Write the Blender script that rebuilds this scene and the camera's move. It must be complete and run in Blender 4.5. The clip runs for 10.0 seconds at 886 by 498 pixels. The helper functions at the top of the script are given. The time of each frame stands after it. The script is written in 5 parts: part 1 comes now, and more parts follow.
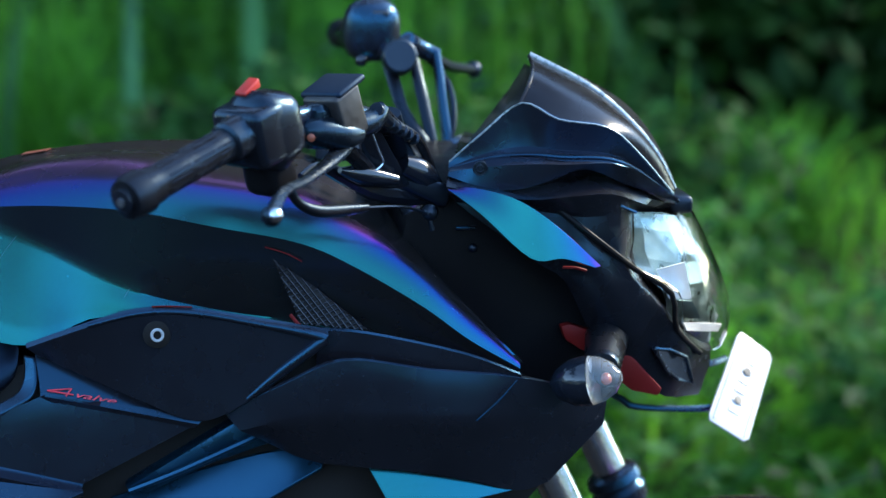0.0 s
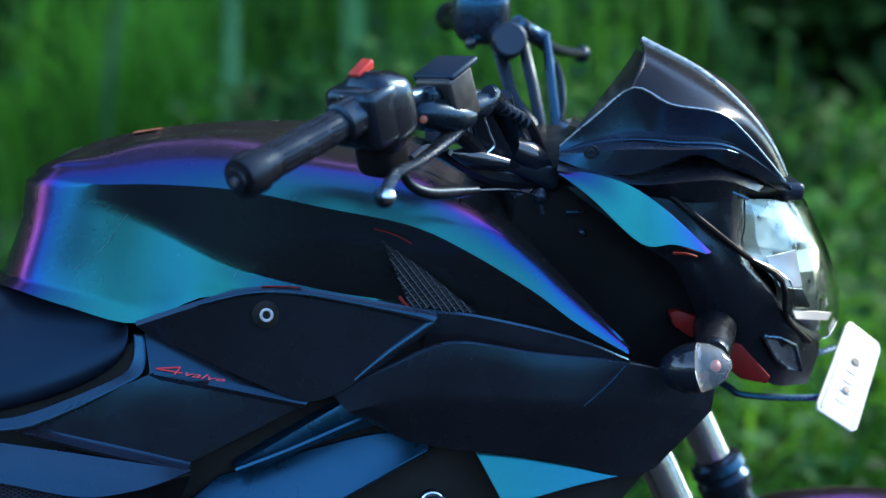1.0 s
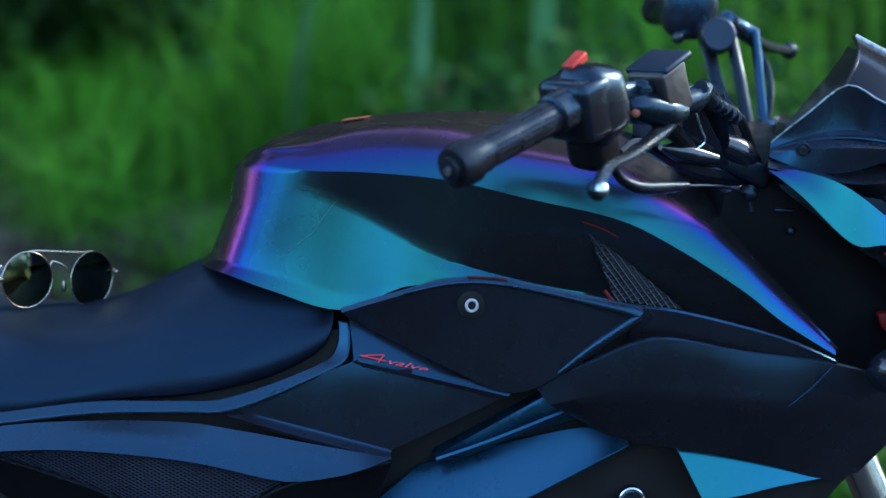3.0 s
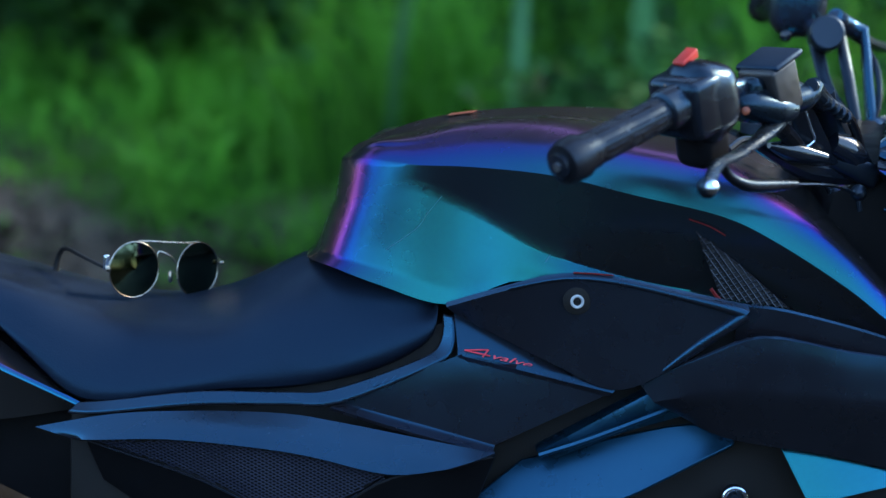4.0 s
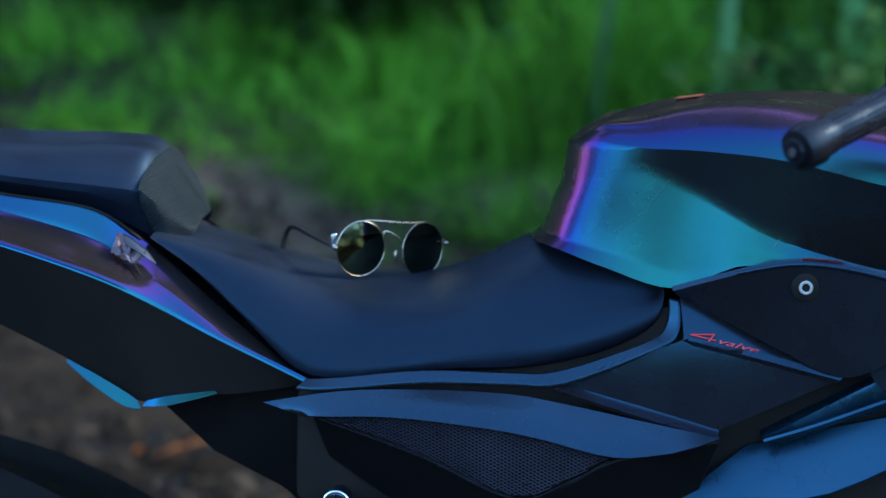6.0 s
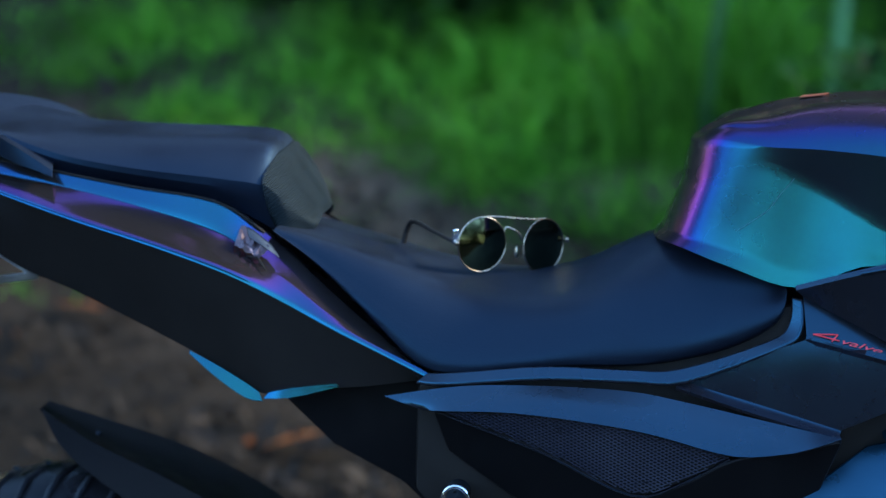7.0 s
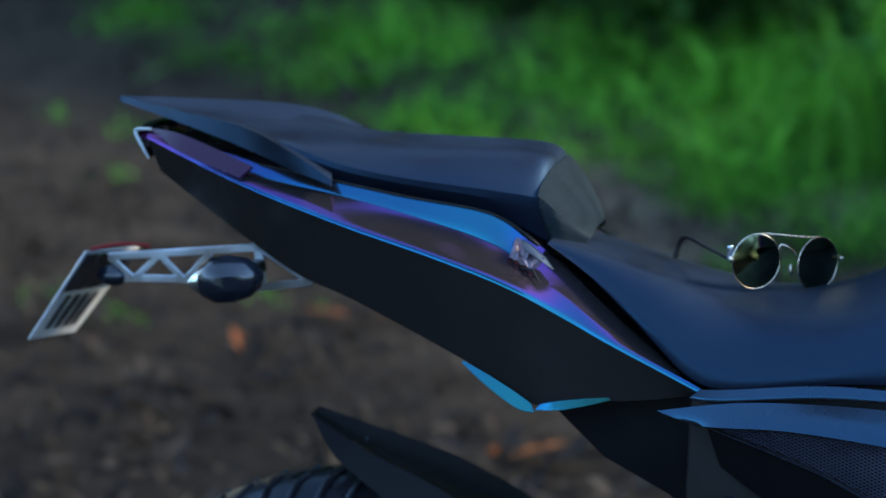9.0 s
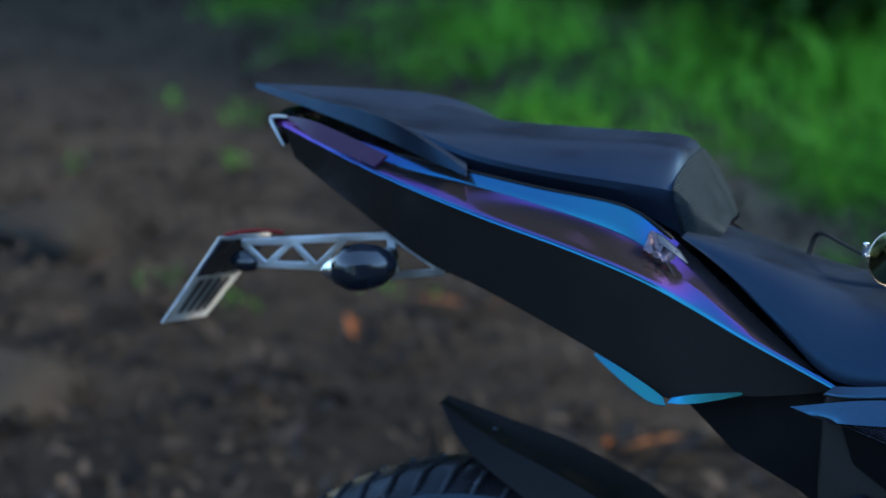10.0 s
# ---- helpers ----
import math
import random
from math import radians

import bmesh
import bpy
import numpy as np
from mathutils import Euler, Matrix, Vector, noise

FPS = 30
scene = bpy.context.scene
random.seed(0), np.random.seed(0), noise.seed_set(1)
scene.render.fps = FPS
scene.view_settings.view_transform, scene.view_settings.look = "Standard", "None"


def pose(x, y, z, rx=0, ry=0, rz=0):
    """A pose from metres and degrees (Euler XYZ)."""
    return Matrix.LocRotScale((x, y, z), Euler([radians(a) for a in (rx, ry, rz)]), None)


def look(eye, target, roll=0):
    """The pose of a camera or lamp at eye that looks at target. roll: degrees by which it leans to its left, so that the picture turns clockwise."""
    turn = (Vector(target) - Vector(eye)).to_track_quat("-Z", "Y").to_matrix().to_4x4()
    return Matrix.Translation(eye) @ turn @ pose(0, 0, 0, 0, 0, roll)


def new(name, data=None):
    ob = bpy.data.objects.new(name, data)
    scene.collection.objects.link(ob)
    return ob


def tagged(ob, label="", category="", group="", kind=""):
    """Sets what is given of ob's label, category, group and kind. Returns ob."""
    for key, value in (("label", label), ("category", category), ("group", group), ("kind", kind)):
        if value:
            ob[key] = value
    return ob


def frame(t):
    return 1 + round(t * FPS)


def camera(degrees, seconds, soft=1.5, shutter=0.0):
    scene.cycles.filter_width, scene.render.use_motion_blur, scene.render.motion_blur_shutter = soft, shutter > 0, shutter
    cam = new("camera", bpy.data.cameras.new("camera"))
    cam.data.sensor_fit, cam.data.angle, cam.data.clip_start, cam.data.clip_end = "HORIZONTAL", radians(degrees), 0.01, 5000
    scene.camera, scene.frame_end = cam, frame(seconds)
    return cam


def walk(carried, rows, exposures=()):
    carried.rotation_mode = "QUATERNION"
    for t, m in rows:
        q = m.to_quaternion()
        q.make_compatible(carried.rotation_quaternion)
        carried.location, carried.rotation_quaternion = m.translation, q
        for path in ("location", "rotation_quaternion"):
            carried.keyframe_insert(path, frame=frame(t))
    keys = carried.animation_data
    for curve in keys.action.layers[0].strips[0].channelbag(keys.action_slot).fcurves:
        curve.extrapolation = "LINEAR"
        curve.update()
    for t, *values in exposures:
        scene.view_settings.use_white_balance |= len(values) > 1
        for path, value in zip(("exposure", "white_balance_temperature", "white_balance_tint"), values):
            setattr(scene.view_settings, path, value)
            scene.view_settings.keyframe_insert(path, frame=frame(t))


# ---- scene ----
from mathutils.bvhtree import BVHTree

cam = camera(22.48, 10.0, soft=1.35)
cam.data.dof.use_dof = True
cam.data.dof.focus_distance = 1.835
cam.data.dof.aperture_fstop = 3.9
walk(cam, [
(0.0, pose(-0.0296, -1.8578, 1.4397, 74.886, -1.267, -8.235)),
    (0.5, pose(-0.0378, -1.8545, 1.4371, 74.691, -1.500, -7.088)),
    (1.0, pose(-0.0454, -1.8518, 1.4350, 74.498, -1.444, -5.805)),
    (1.5, pose(-0.0526, -1.8495, 1.4334, 74.225, -1.369, -4.592)),
    (2.0, pose(-0.0595, -1.8477, 1.4323, 74.157, -1.229, -3.473)),
    (2.5, pose(-0.0661, -1.8464, 1.4316, 74.239, -1.422, -2.328)),
    (4.0, pose(-0.0857, -1.8456, 1.4318, 73.995, -1.775, 1.292)),
    (4.5, pose(-0.0924, -1.8463, 1.4324, 73.720, -1.567, 2.512)),
    (5.0, pose(-0.0994, -1.8476, 1.4333, 73.462, -1.356, 3.759)),
    (6.5, pose(-0.1229, -1.8545, 1.4370, 73.214, -1.112, 7.564)),
    (7.0, pose(-0.1319, -1.8579, 1.4384, 73.099, -1.038, 8.908)),
    (7.5, pose(-0.1417, -1.8618, 1.4399, 73.153, -0.990, 10.068)),
    (8.0, pose(-0.1523, -1.8662, 1.4413, 73.297, -0.897, 11.519)),
    (8.5, pose(-0.1639, -1.8712, 1.4427, 73.406, -0.754, 12.965)),
    (9.0, pose(-0.1765, -1.8767, 1.4440, 73.268, -0.539, 14.664)),
    (9.5, pose(-0.1903, -1.8828, 1.4452, 73.060, -0.554, 16.195)),
    (10.0, pose(-0.2054, -1.8894, 1.4462, 72.962, -0.731, 17.370)),
], exposures=[(0.0, 3.45, 7350, 6), (10.0, 3.45, 7350, 6)])

# ---- light: open shade under an evening sky ----
world = bpy.data.worlds.new("sky")
scene.world = world
world.use_nodes = True
wn = world.node_tree
sky = wn.nodes.new("ShaderNodeTexSky")
sky.sky_type = "NISHITA"
sky.sun_disc = False
sky.sun_elevation = radians(30)
sky.dust_density = 0.0
sky.ozone_density = 5.0
sky.air_density = 1.0
sky.sun_rotation = radians(66)
wn.nodes["Background"].inputs["Strength"].default_value = 0.10
wn.links.new(sky.outputs["Color"], wn.nodes["Background"].inputs["Color"])
sun = new("sun", bpy.data.lights.new("sun", "SUN"))
sun.data.energy = 0.75
sun.data.angle = radians(14)
sun.data.color = (1.0, 0.95, 0.86)
sun.matrix_world = look((1.6, 0.7, 1.15), (0, 0, 0))

# ---- materials ----


def mat(name, color, rough=0.5, metal=0.0, coat=0.0, var=0.25, scale=30.0, bump=0.0, bump_scale=400.0, spec=0.5, rough_var=0.12):
    """A surface with mottled colour and roughness at two scales and a fine relief."""
    m = bpy.data.materials.new(name)
    m.use_nodes = True
    nt = m.node_tree
    b = nt.nodes["Principled BSDF"]
    tc = nt.nodes.new("ShaderNodeTexCoord")
    n1 = nt.nodes.new("ShaderNodeTexNoise")
    n1.inputs["Scale"].default_value, n1.inputs["Detail"].default_value = scale, 6
    n2 = nt.nodes.new("ShaderNodeTexNoise")
    n2.inputs["Scale"].default_value, n2.inputs["Detail"].default_value = bump_scale, 3
    for n in (n1, n2):
        nt.links.new(tc.outputs["Object"], n.inputs["Vector"])
    mix = nt.nodes.new("ShaderNodeMix")
    mix.data_type = "RGBA"
    mix.inputs[6].default_value = (*[c * (1 - var) for c in color], 1)
    mix.inputs[7].default_value = (*[min(1, c * (1 + var)) for c in color], 1)
    nt.links.new(n1.outputs["Fac"], mix.inputs[0])
    nt.links.new(mix.outputs[2], b.inputs["Base Color"])
    mr = nt.nodes.new("ShaderNodeMapRange")
    mr.inputs["From Min"].default_value, mr.inputs["From Max"].default_value = 0.3, 0.7
    mr.inputs["To Min"].default_value, mr.inputs["To Max"].default_value = max(0.02, rough - rough_var), min(1, rough + rough_var)
    nt.links.new(n1.outputs["Fac"], mr.inputs["Value"])
    nt.links.new(mr.outputs["Result"], b.inputs["Roughness"])
    b.inputs["Metallic"].default_value = metal
    b.inputs["Coat Weight"].default_value = coat
    b.inputs["Coat Roughness"].default_value = 0.06
    b.inputs["Specular IOR Level"].default_value = spec
    if bump:
        bp = nt.nodes.new("ShaderNodeBump")
        bp.inputs["Strength"].default_value = 0.5
        bp.inputs["Distance"].default_value = bump
        nt.links.new(n2.outputs["Fac"], bp.inputs["Height"])
        nt.links.new(bp.outputs["Normal"], b.inputs["Normal"])
    return m


def shader(m):
    return m.node_tree.nodes["Principled BSDF"]


def shift_paint(name, rough, film, index=1.4):
    """Black lacquer under an interference film: teal face on, blue, then violet as it turns away."""
    m = mat(name, (0.0160, 0.0140, 0.0140), rough, 0.0, 0.0, 0.06, 20, rough_var=0.03)
    shader(m).inputs["IOR"].default_value = 2.5
    shader(m).inputs["Thin Film Thickness"].default_value = film
    shader(m).inputs["Thin Film IOR"].default_value = index
    return m


PAINT = shift_paint("colour_shift_paint", 0.2, 352)
TAILPAINT = shift_paint("gloss_colour_shift_paint", 0.13, 360, 1.33)
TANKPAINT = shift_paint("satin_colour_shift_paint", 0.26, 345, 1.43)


def darken_top(m, slope, low, high, ior):
    """Dark reflections of the tank's top put into the paint: reflectivity fades softly upwards."""
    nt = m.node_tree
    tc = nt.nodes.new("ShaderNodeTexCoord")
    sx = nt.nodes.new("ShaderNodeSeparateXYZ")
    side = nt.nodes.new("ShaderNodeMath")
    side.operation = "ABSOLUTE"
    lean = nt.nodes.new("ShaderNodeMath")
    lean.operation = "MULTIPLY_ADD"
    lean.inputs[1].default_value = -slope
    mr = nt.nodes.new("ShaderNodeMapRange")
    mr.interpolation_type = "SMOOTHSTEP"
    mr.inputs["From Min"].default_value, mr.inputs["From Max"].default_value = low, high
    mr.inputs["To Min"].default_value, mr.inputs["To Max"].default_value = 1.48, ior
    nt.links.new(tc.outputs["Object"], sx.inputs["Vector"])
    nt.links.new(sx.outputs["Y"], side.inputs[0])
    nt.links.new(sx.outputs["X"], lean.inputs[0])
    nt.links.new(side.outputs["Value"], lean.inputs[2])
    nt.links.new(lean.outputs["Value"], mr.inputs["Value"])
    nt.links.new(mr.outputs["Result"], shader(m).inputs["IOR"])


# the dark look of the upward faces is painted into the tank
darken_top(TANKPAINT, 0.11, 0.108, 0.134, 2.25)
SATIN = mat("satin_black_plastic", (0.0150, 0.0122, 0.0150), 0.275, bump=0.00004, bump_scale=900, scale=25, rough_var=0.05)
shader(SATIN).inputs["IOR"].default_value = 1.78
shader(SATIN).inputs["Specular Tint"].default_value = (0.06, 0.57, 1.0, 1)


def dust(m, tone, scale, low):
    """Sparse specks of dust lying on a finish."""
    nt = m.node_tree
    b = shader(m)
    src = b.inputs["Base Color"].links[0].from_socket
    tc = nt.nodes.new("ShaderNodeTexCoord")
    ns = nt.nodes.new("ShaderNodeTexNoise")
    ns.inputs["Scale"].default_value, ns.inputs["Detail"].default_value = scale, 2
    mr = nt.nodes.new("ShaderNodeMapRange")
    mr.inputs["From Min"].default_value, mr.inputs["From Max"].default_value = low, low + 0.05
    mx = nt.nodes.new("ShaderNodeMix")
    mx.data_type = "RGBA"
    mx.inputs[7].default_value = (*tone, 1)
    nt.links.new(tc.outputs["Object"], ns.inputs["Vector"])
    nt.links.new(ns.outputs["Fac"], mr.inputs["Value"])
    nt.links.new(mr.outputs["Result"], mx.inputs[0])
    nt.links.new(src, mx.inputs[6])
    nt.links.new(mx.outputs[2], b.inputs["Base Color"])


dust(PAINT, (0.05, 0.06, 0.07), 420, 0.74)
dust(TAILPAINT, (0.05, 0.06, 0.07), 420, 0.74)
dust(TANKPAINT, (0.05, 0.06, 0.07), 420, 0.74)
dust(SATIN, (0.04, 0.05, 0.06), 360, 0.73)
GLOSS = mat("gloss_black_plastic", (0.008, 0.011, 0.017), 0.18, coat=0.3, scale=18, rough_var=0.05)
LEATHER = mat("black_seat_vinyl", (0.0066, 0.0082, 0.0148), 0.44, bump=0.0003, bump_scale=650, scale=14, spec=0.5)
shader(LEATHER).inputs["IOR"].default_value = 1.45
shader(LEATHER).inputs["Specular Tint"].default_value = (0.18, 0.60, 1.0, 1)
FABRIC = mat("ribbed_grey_vinyl", (0.0056, 0.0092, 0.0112), 0.6, spec=0.3)
shader(FABRIC).inputs["Specular Tint"].default_value = (0.55, 0.85, 1.0, 1)
RUBBER = mat("black_rubber", (0.0092, 0.0086, 0.0105), 0.30, spec=0.30, bump=0.0002, bump_scale=500)
shader(RUBBER).inputs["Specular Tint"].default_value = (0.34, 0.70, 1.0, 1)
ALLOY = mat("cast_alloy_black", (0.020, 0.031, 0.046), 0.34, 0.7, bump=0.0001, bump_scale=300)
SWITCH = mat("moulded_switch_plastic", (0.0100, 0.0094, 0.0122), 0.27, bump=0.0001, bump_scale=500)
shader(SWITCH).inputs["Specular Tint"].default_value = (0.26, 0.68, 1.0, 1)
CAST = mat("gloss_black_casting", (0.006, 0.008, 0.011), 0.27, scale=60, bump=0.0001, bump_scale=220)
shader(CAST).inputs["IOR"].default_value = 1.5
shader(CAST).inputs["Specular Tint"].default_value = (0.32, 0.70, 1.0, 1)
SCORE = mat("scored_lacquer", (0.07, 0.12, 0.15), 0.5)
SPAR = mat("grey_coated_frame", (0.013, 0.066, 0.120), 0.32, 0.7, bump=0.0001, bump_scale=300)
shader(SPAR).inputs["Specular Tint"].default_value = (0.2, 0.7, 1.0, 1)
STEEL = mat("bright_chrome", (0.74, 0.83, 0.95), 0.2, 1.0, scale=60, var=0.04, rough_var=0.03)
GOLD = mat("pale_gold_wire", (0.50, 0.42, 0.33), 0.22, 1.0)
ALU = mat("brushed_aluminium", (0.62, 0.66, 0.70), 0.38, 1.0, bump=0.0001, bump_scale=250)
RED = mat("red_plastic", (0.46, 0.022, 0.012), 0.35)
BADGE = mat("badge_red", (0.85, 0.06, 0.08), 0.3)
REDTRIM = mat("red_trim", (0.17, 0.008, 0.007), 0.5, spec=0.2)
WHITE = mat("white_plate", (0.52, 0.52, 0.52), 0.35, bump=0.0003, bump_scale=90, var=0.08)
DARK = mat("matt_black_cavity", (0.0185, 0.0165, 0.0155), 0.6, spec=0.15)
MESHWIRE = mat("blue_black_mesh_wire", (0.020, 0.023, 0.042), 0.38, spec=0.6)
# glint on the screen and cowl edges, put into the colour
EDGEGLINT = mat("painted_edge_glint", (0.30, 0.34, 0.34), 0.30, 0.6, var=0.4, scale=120)
GRID = mat("black_vent_plastic", (0.012, 0.014, 0.018), 0.3)
SMOKE = mat("reservoir_smoked_plastic", (0.024, 0.021, 0.020), 0.42, scale=160, var=0.8)
ORANGE = mat("amber_bulb", (0.34, 0.075, 0.035), 0.3)
SILVER = mat("lamp_reflector", (0.125, 0.175, 0.175), 0.34, 1.0, scale=70, var=0.6)
LENSDARK = mat("mirrored_green_lens", (0.075, 0.088, 0.05), 0.05, 1.0, var=0.05)
SMOKELENS = mat("smoked_clear_lens", (0.30, 0.34, 0.38), 0.18, 0.9, scale=120, var=0.6)
WIRE = mat("dark_temple_wire", (0.012, 0.010, 0.009), 0.45, spec=0.3)
SCREEN = mat("smoked_screen_plastic", (0.0075, 0.0068, 0.0095), 0.28, spec=0.28, var=0.1, rough_var=0.03)
LIP = mat("pale_grey_plastic", (0.36, 0.40, 0.40), 0.4)
# the tail flank's dark reflections are put into this colour; instruments share it
FLANK = mat("black_and_flank_shade", (0.0165, 0.0145, 0.0135), 0.22, spec=0.22, scale=18, rough_var=0.05)
HUGGER = mat("dull_black_plastic", (0.0074, 0.0072, 0.0082), 0.42, spec=0.08)
FILM = mat("torn_paint_film", (0.13, 0.095, 0.115), 0.36, 0.5, scale=90, var=0.5)
DECAL = mat("faded_orange_decal", (0.20, 0.055, 0.03), 0.4, scale=200, var=0.6)
INK = mat("black_ink", (0.02, 0.02, 0.022), 0.5)
TAILRED = mat("smoked_tail_lens", (0.030, 0.006, 0.028), 0.25, spec=0.25)


def glass(name, tint):
    m = mat(name, tint, 0.04, 0.0, var=0.02, rough_var=0.02)
    shader(m).inputs["Transmission Weight"].default_value = 1.0
    shader(m).inputs["IOR"].default_value = 1.35
    return m


FROST = glass("ribbed_clear_lens", (0.90, 0.94, 0.95))
shader(FROST).inputs["Transmission Weight"].default_value = 0.88
CLEAR = glass("clear_lamp_lens", (0.94, 0.97, 0.98))
SOIL = mat("leafy_dirt", (0.0080, 0.0069, 0.0059), 0.9, spec=0.1, var=0.9, scale=6, bump=0.02, bump_scale=60)


def far_ground_light(m):
    """Light on ground beyond the motorcycle put into its colour, with a ragged border."""
    nt = m.node_tree
    b = shader(m)
    src = b.inputs["Base Color"].links[0].from_socket
    tc = nt.nodes.new("ShaderNodeTexCoord")
    ns = nt.nodes.new("ShaderNodeTexNoise")
    ns.inputs["Scale"].default_value, ns.inputs["Detail"].default_value = 1.3, 5
    sx = nt.nodes.new("ShaderNodeSeparateXYZ")
    nt.links.new(tc.outputs["Object"], ns.inputs["Vector"])
    nt.links.new(tc.outputs["Object"], sx.inputs[0])
    ad = nt.nodes.new("ShaderNodeMath")
    ad.operation = "MULTIPLY_ADD"
    ad.inputs[1].default_value = 1.6
    nt.links.new(ns.outputs["Fac"], ad.inputs[0])
    nt.links.new(sx.outputs["Y"], ad.inputs[2])
    mr = nt.nodes.new("ShaderNodeMapRange")
    mr.inputs["From Min"].default_value, mr.inputs["From Max"].default_value = 2.3, 3.5
    nt.links.new(ad.outputs[0], mr.inputs["Value"])
    mx = nt.nodes.new("ShaderNodeMix")
    mx.data_type = "RGBA"
    mx.blend_type = "MIX"
    lift = nt.nodes.new("ShaderNodeVectorMath")
    lift.operation = "MULTIPLY"
    lift.inputs[1].default_value = (4.3, 3.75, 3.2)
    nt.links.new(src, lift.inputs[0])
    nt.links.new(mr.outputs["Result"], mx.inputs[0])
    nt.links.new(src, mx.inputs[6])
    nt.links.new(lift.outputs[0], mx.inputs[7])
    # paler patch painted in as lit ground where the track runs into the grass
    far = nt.nodes.new("ShaderNodeVectorMath")
    far.operation = "DISTANCE"
    far.inputs[1].default_value = (-1.02, 3.2, 0.15)
    wob = nt.nodes.new("ShaderNodeMath")
    wob.operation = "MULTIPLY_ADD"
    wob.inputs[1].default_value = 0.5
    patch = nt.nodes.new("ShaderNodeMapRange")
    patch.inputs["From Min"].default_value, patch.inputs["From Max"].default_value = 1.15, 0.6
    patch.inputs["To Min"].default_value, patch.inputs["To Max"].default_value = 1.0, 2.7
    pale = nt.nodes.new("ShaderNodeVectorMath")
    pale.operation = "SCALE"
    nt.links.new(tc.outputs["Object"], far.inputs[0])
    nt.links.new(ns.outputs["Fac"], wob.inputs[0])
    nt.links.new(far.outputs["Value"], wob.inputs[2])
    nt.links.new(wob.outputs[0], patch.inputs["Value"])
    nt.links.new(mx.outputs[2], pale.inputs[0])
    nt.links.new(patch.outputs["Result"], pale.inputs["Scale"])
    nt.links.new(pale.outputs[0], b.inputs["Base Color"])


far_ground_light(SOIL)


def leaf_mat(name, a, b):
    """Leaves: each blade or leaf has a tone of its own."""
    m = mat(name, a, 0.7, var=0.2, scale=3, spec=0.2)
    nt = m.node_tree
    geo = nt.nodes.new("ShaderNodeNewGeometry")
    ramp = nt.nodes.new("ShaderNodeMix")
    ramp.data_type = "RGBA"
    ramp.inputs[6].default_value, ramp.inputs[7].default_value = (*a, 1), (*b, 1)
    nt.links.new(geo.outputs["Random Per Island"], ramp.inputs[0])
    tc = nt.nodes.new("ShaderNodeTexCoord")
    ns = nt.nodes.new("ShaderNodeTexNoise")
    ns.inputs["Scale"].default_value, ns.inputs["Detail"].default_value = 1.6, 2
    nt.links.new(tc.outputs["Object"], ns.inputs["Vector"])
    mr = nt.nodes.new("ShaderNodeMapRange")
    mr.inputs["From Min"].default_value, mr.inputs["From Max"].default_value = 0.38, 0.62
    mr.inputs["To Min"].default_value, mr.inputs["To Max"].default_value = 0.62, 1.5
    nt.links.new(ns.outputs["Fac"], mr.inputs["Value"])
    mul = nt.nodes.new("ShaderNodeVectorMath")
    mul.operation = "SCALE"
    nt.links.new(ramp.outputs[2], mul.inputs[0])
    nt.links.new(mr.outputs["Result"], mul.inputs["Scale"])
    nt.links.new(mul.outputs[0], shader(m).inputs["Base Color"])
    thin = nt.nodes.new("ShaderNodeBsdfTranslucent")
    both_sides = nt.nodes.new("ShaderNodeMixShader")
    both_sides.inputs[0].default_value = 0.4
    nt.links.new(mul.outputs[0], thin.inputs["Color"])
    nt.links.new(shader(m).outputs[0], both_sides.inputs[1])
    nt.links.new(thin.outputs[0], both_sides.inputs[2])
    nt.links.new(both_sides.outputs[0], nt.nodes["Material Output"].inputs["Surface"])
    return m


GRASS = leaf_mat("grass_blades", (0.024, 0.115, 0.011), (0.160, 0.48, 0.050))
WEED = leaf_mat("weed_leaves", (0.008, 0.042, 0.011), (0.050, 0.165, 0.034))
BUSH = leaf_mat("bush_leaves", (0.009, 0.034, 0.007), (0.032, 0.098, 0.014))
REED = leaf_mat("pale_reed", (0.070, 0.215, 0.070), (0.105, 0.275, 0.115))
LITTER = leaf_mat("fallen_leaves", (0.008, 0.007, 0.006), (0.052, 0.040, 0.032))
STONE = mat("grey_stone", (0.020, 0.017, 0.014), 0.9, spec=0.1, var=0.4, scale=14, bump=0.004, bump_scale=70)
BARK = mat("grey_brown_bark", (0.055, 0.042, 0.032), 0.9, var=0.5, scale=9, bump=0.02, bump_scale=30)
RUSSET = leaf_mat("russet_leaf", (0.22, 0.06, 0.02), (0.26, 0.09, 0.03))

# ---- building helpers ----


def spline(pts, n):
    """Points on a smooth curve through pts, n steps a span."""
    p = [Vector(q) for q in pts]
    out = []
    for i in range(len(p) - 1):
        a, b, c, d = p[max(i - 1, 0)], p[i], p[i + 1], p[min(i + 2, len(p) - 1)]
        for k in range(n):
            t = k / n
            out.append(0.5 * (2 * b + (c - a) * t + (2 * a - 5 * b + 4 * c - d) * t * t + (3 * b - a - 3 * c + d) * t ** 3))
    out.append(p[-1])
    return out


def grid_faces(bm, grid):
    vs = [[bm.verts.new(p) for p in row] for row in grid]
    for a, b in zip(vs, vs[1:]):
        for i in range(len(a) - 1):
            bm.faces.new((a[i], a[i + 1], b[i + 1], b[i]))
    return vs


